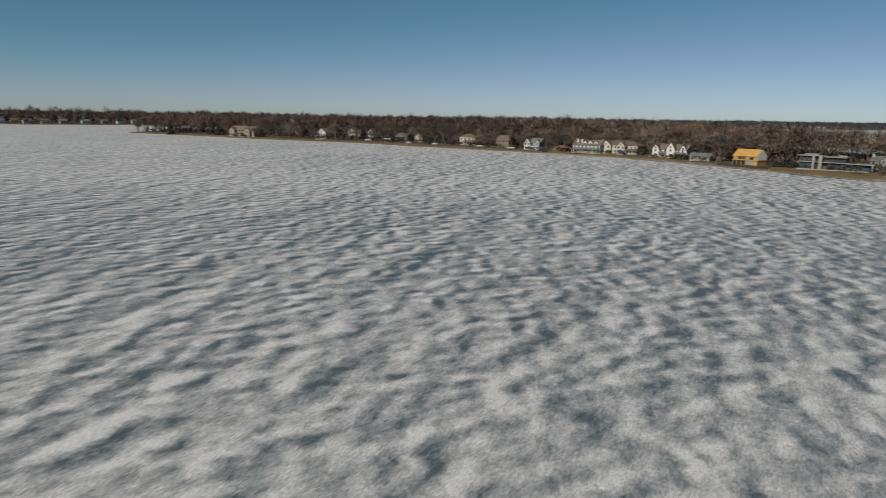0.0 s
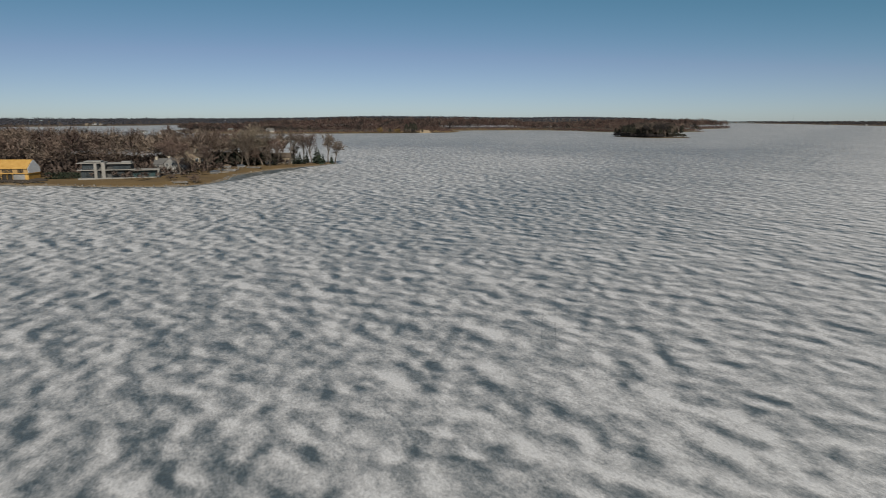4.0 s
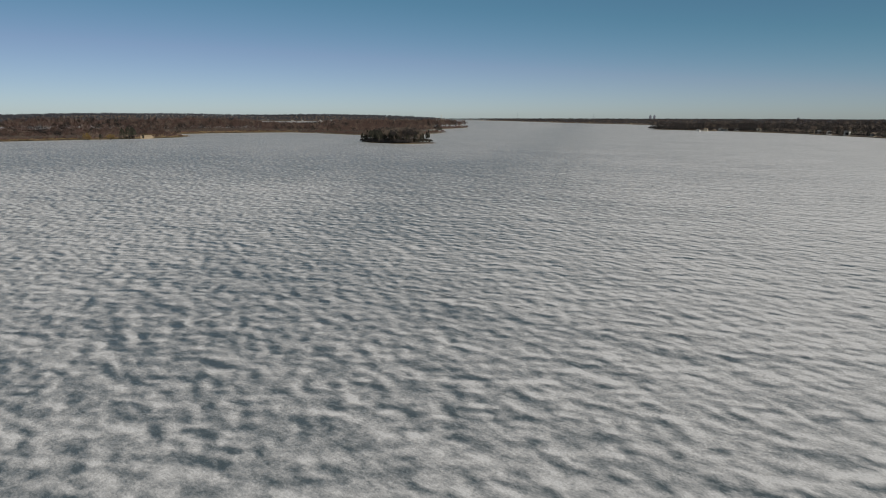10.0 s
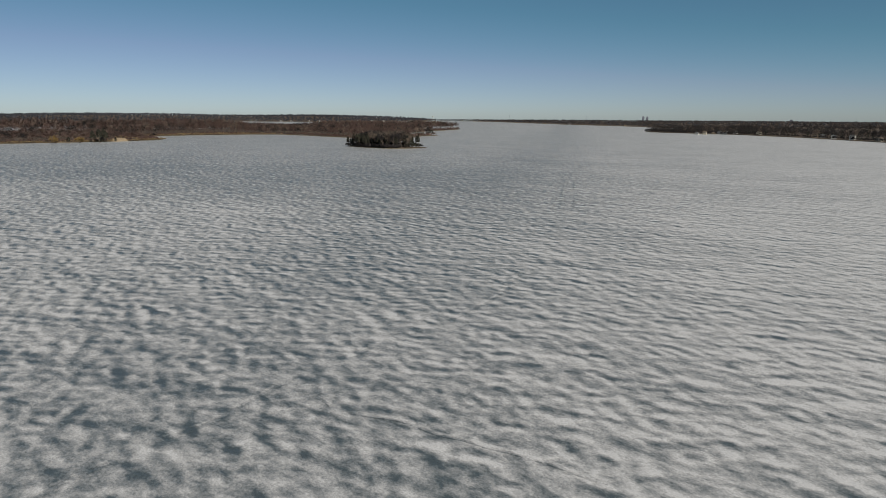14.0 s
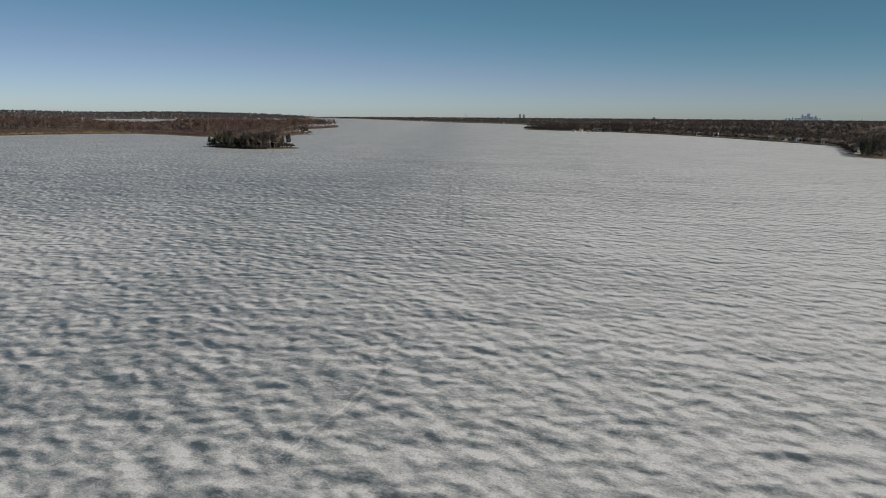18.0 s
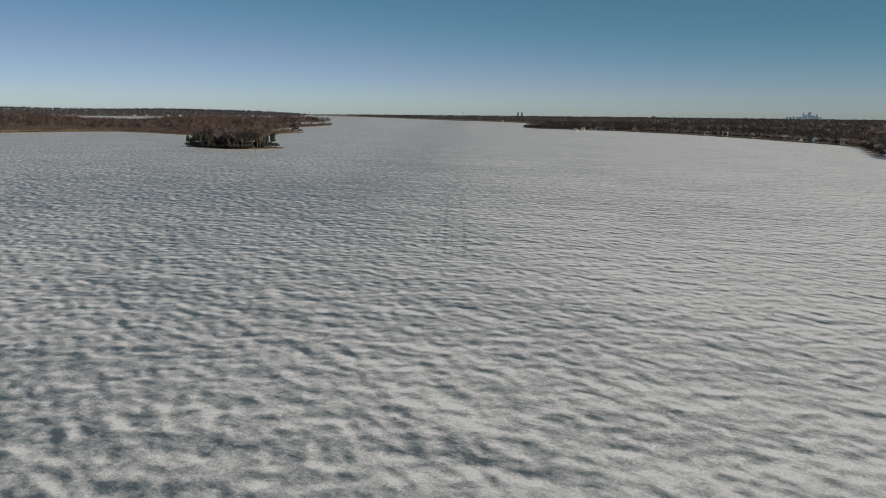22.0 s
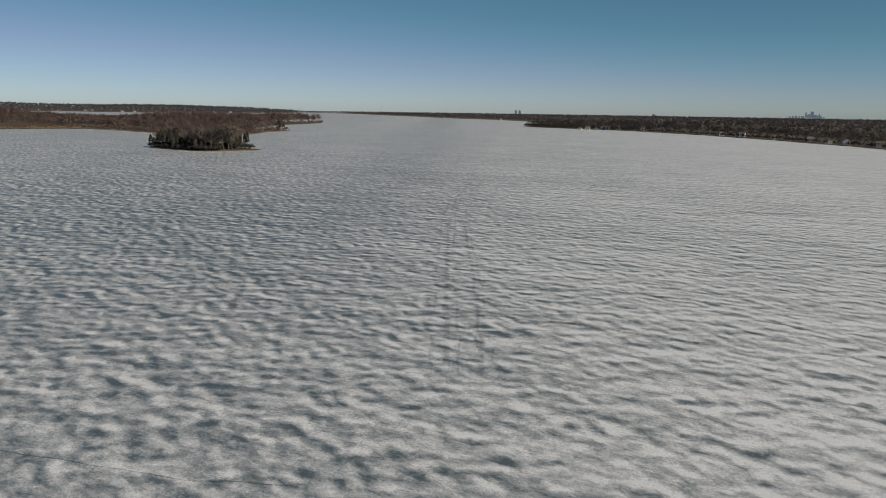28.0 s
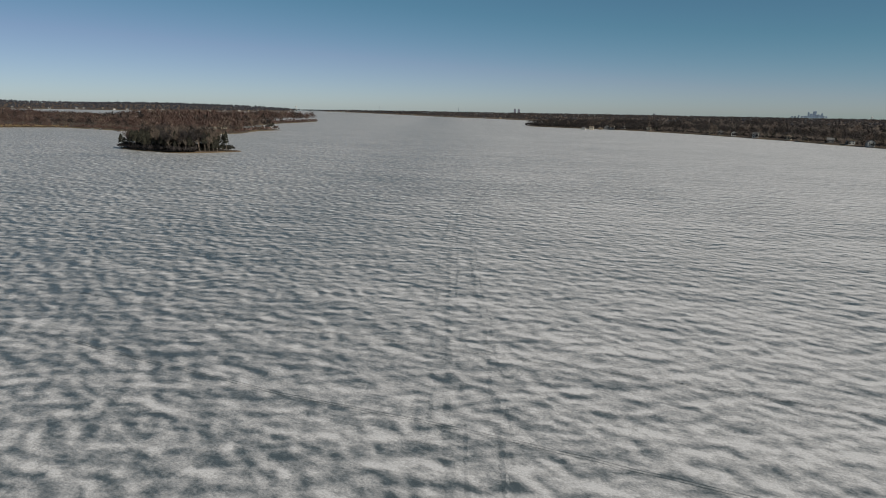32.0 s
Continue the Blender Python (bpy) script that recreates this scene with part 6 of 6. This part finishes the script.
# ---------------------------------------------------------------- houses of the long shore and of the far shores
FARS = [("white", WHITE, ROOF_GREY), ("cream", CREAM, ROOF_BROWN), ("tan", TAN, ROOF_BROWN), ("pale grey", GREYCLAD, ROOF_GREY), ("white", WHITE, ROOF_BROWN)]
for k, (x, y, h) in enumerate(((1690, -182, 4.4), (1700, -200, 6.4), (1722, -222, 4.2), (1735, -240, 4.0), (1720, -262, 4.0), (1722, -285, 4.2), (1668, -320, 5.4), (1500, -378, 6.0), (1478, -384, 5.4), (1440, -390, 5.0), (1398, -398, 5.6),
        (1330, -412, 4.6), (1288, -420, 4.6), (1240, -430, 4.2), (1205, -437, 4.4), (1170, -440, 4.8), (1110, -440, 5.0), (1060, -434, 5.0), (1030, -420, 5.4), (980, -395, 3.6), (880, -352, 4.6))):
    n, wall, roof = FARS[k % 5]
    for _ in range(10):
        if float(SOUTH.depth(np.array([x]), np.array([y]))[0]) > 7:
            x, y = x + 0.7, y + 1.3
    simple_house("%s house on the long wooded shore" % n, x, y, 152 + 10 * math.sin(k), 9 + k % 4, 8, h, 2.4, ("x", "y", "hip")[k % 3], wall, roof, 2 if h > 4.3 else 1, land=SOUTH)
for k, (x, y) in enumerate(((-668, 920), (-655, 930), (-640, 936), (-622, 948), (-602, 962), (-580, 982), (-560, 1000), (-545, 1018), (-530, 1036), (-515, 1056))):
    n, wall, roof = FARS[(k * 2) % 5]
    simple_house("%s house on the far western shore" % n, x, y, 42, 9 + k % 3, 8, 4.4, 2.4, "x", wall, ROOF_RED if k == 6 else roof, 1, land=FAR)
for k, (x, y) in enumerate(((4180, 2300), (4060, 2260), (3800, 2140), (3560, 1900), (3530, 1700), (3560, 1480), (3700, 1300), (3900, 1240), (4250, 1150), (4520, 1090), (2600, 2500), (2900, 2440), (2300, 2500), (1700, 2470), (1250, 2380), (3200, 2380))):
    n, wall, roof = FARS[k % 5]
    simple_house("%s house on the distant shore" % n, x, y, -60, 12, 9, 5, 3, "x", wall, roof, 2, land=FAR, lift=1.0)
for k, (x, y) in enumerate(((4560, 860), (4480, 800), (4420, 760), (4350, 730), (4300, 700), (3800, 430), (3740, 420), (3440, 265), (3360, 240), (3120, 120), (3080, 60), (2950, -50), (2820, -100))):
    n, wall, roof = FARS[2 + k % 2]
    simple_house("%s house on the distant shore" % n, x, y, 120, 9, 8, 4, 2.4, "x", wall, roof, 2, land=SOUTH, lift=0.6)

made = []
for k in range(3000):
    x, y = rr.uniform(1150, 4300), rr.uniform(1080, 2560)
    d = float(FAR.depth(np.array([x]), np.array([y]))[0])
    if 10 < d < 45 and all((x - a) ** 2 + (y - b) ** 2 > 3000 for a, b in made):
        made.append((x, y))
        n, wall, roof = FARS[len(made) % 5]
        simple_house("small %s house on the distant shore" % n, x, y, -50, rr.uniform(8, 12), 8, rr.uniform(3.5, 6), 2.6, "x", wall, roof, 1, land=FAR, lift=1.0)
    if len(made) == 30:
        break

END = Land("ground_far_end", [(4840, 880), (4815, 960), (4815, 1040), (4840, 1110), (4930, 1110), (4930, 880)], 10, "low wooded shore at the far end of the ice", bank=1.2, rise=0.02, top=3, lawn=2, beach=2, jag=1.0, seed=23)
forest("far_woods", "distant bare woods at the lake's end, haze in the colour", VAST, scattered(END, (4800, 4935, 870, 1120), 11, 4, 99, 43), TWIG_HAZE, 0.6, 0.9, 43)
isl = Land("ground_islet", [(4055, 850), (4062, 882), (4085, 888), (4090, 860), (4075, 845)], 8, "tiny dark wooded islet far out on the ice", bank=1.0, rise=0.02, top=2, lawn=1, beach=1, jag=0.5, seed=21)
forest("islet_trees", "dark trees on a tiny far islet", DIST, scattered(isl, (4050, 4095, 840, 890), 7, 1, 99, 41), TWIG_DARK, 0.3, 0.42, 41)


def tower(label, x, y, z, w, d, h, mat, crown=0, yaw=0, name="office_tower"):
    """A far tower with recessed floors' lines and a top."""
    r = tagged(new(name), label, "tower")
    r.matrix_basis = pose(x, y, z, 0, 0, yaw)
    part("shaft", boxes((-w / 2, w / 2, -d / 2, d / 2, -6, h)), mat, r)
    n = max(2, int(h / 5))
    for k in range(1, n):
        part("floor_band", boxes((-w / 2 - 0.25, w / 2 + 0.25, -d / 2 - 0.25, d / 2 + 0.25, h * k / n, h * k / n + 0.6)), TOWER_GREY, r)
    if crown:
        part("top", boxes((-w * 0.3, w * 0.3, -d * 0.3, d * 0.3, h, h + crown)), mat, r)
    return r


cx, cy, sx, sy = 4400.0, -2100.0, 0.44, -0.90       # middle of the skyline, and the way along it
for k, (a, w, h, crown) in enumerate(((-150, 9, 4, 0), (-128, 12, 5, 0), (-104, 9, 8, 0), (-80, 8, 5, 0), (-62, 6, 6, 0), (-50, 8, 5, 0), (-34, 11, 22, 2), (-20, 9, 14, 0), (-10, 8, 17, 0), (4, 11, 26, 3), (17, 13, 28, 0), (30, 9, 12, 0), (42, 10, 13, 0), (56, 7, 9, 0), (66, 10, 17, 2), (80, 8, 6, 0), (100, 9, 4, 0))):
    tower("hazy blue glass tower in the distant skyline" if h > 12 else "low hazy block in the distant skyline", cx + sx * (a * 1.25 + 30), cy + sy * (a * 1.25 + 30), 19, w, 9, h * 1.25, TOWER_BLUE, crown, -26)
tower("grey apartment tower with a rounded top, one of a pair", 4835, -352, 8, 20, 14, 25, TOWER_GREY, 6, 0, "apartment_tower")
tower("grey apartment tower beside its twin", 4833, -378, 8, 20, 14, 24, TOWER_GREY, 6, 0, "apartment_tower")
tower("square grey block above the woods", 4650, -1235, 12, 20, 14, 11, TOWER_GREY, 0, -15, "apartment_tower")
for x, y, z0, h, lab in ((4800, 30, 14, 27, "thick grey radio mast on the horizon"), (4780, 560, 14, 36, "thin radio mast on the horizon")):
    r = tagged(new("radio_mast"), lab, "mast")
    r.matrix_basis = pose(x, y, z0)
    w = 2.2 if h < 30 else 0.8
    for a, b in ((-w, -w), (w, -w), (0, w)):
        v, f = [], []
        tube(v, f, Vector((a, b, -8)), Vector((a * 0.6, b * 0.6, h)), 0.55 * w / 2.2, 0.4 * w / 2.2, 5)
        part_ob = new("leg", mesh_of("leg", v, f, TOWER_GREY))
        part_ob.parent = r
    for k in range(8):
        z = h * k / 8
        part("brace", boxes((-w, w, -w, w, z, z + 0.35)), TOWER_GREY, r)
for x, y, z0, h, lab, land in ((4600, 1075, 12, 17, "white bulb water tower on the far shore", FAR), (4200, -2350, 16, 7, "white water tower above the woods", SOUTH)):
    r = tagged(new("water_tower"), lab, "water tower")
    r.matrix_basis = pose(x, y, z0)
    v, f = [], []
    tube(v, f, Vector((0, 0, -10)), Vector((0, 0, h)), 2.2, 1.6, 10)
    new("stem", mesh_of("stem", v, f, WHITE)).parent = r
    bm = bmesh.new()
    bmesh.ops.create_uvsphere(bm, u_segments=16, v_segments=10, radius=5.0, matrix=Matrix.Translation((0, 0, h + 2)) @ Matrix.Diagonal((1.1, 1.1, 0.75, 1)))
    part("tank", bm, WHITE, r)
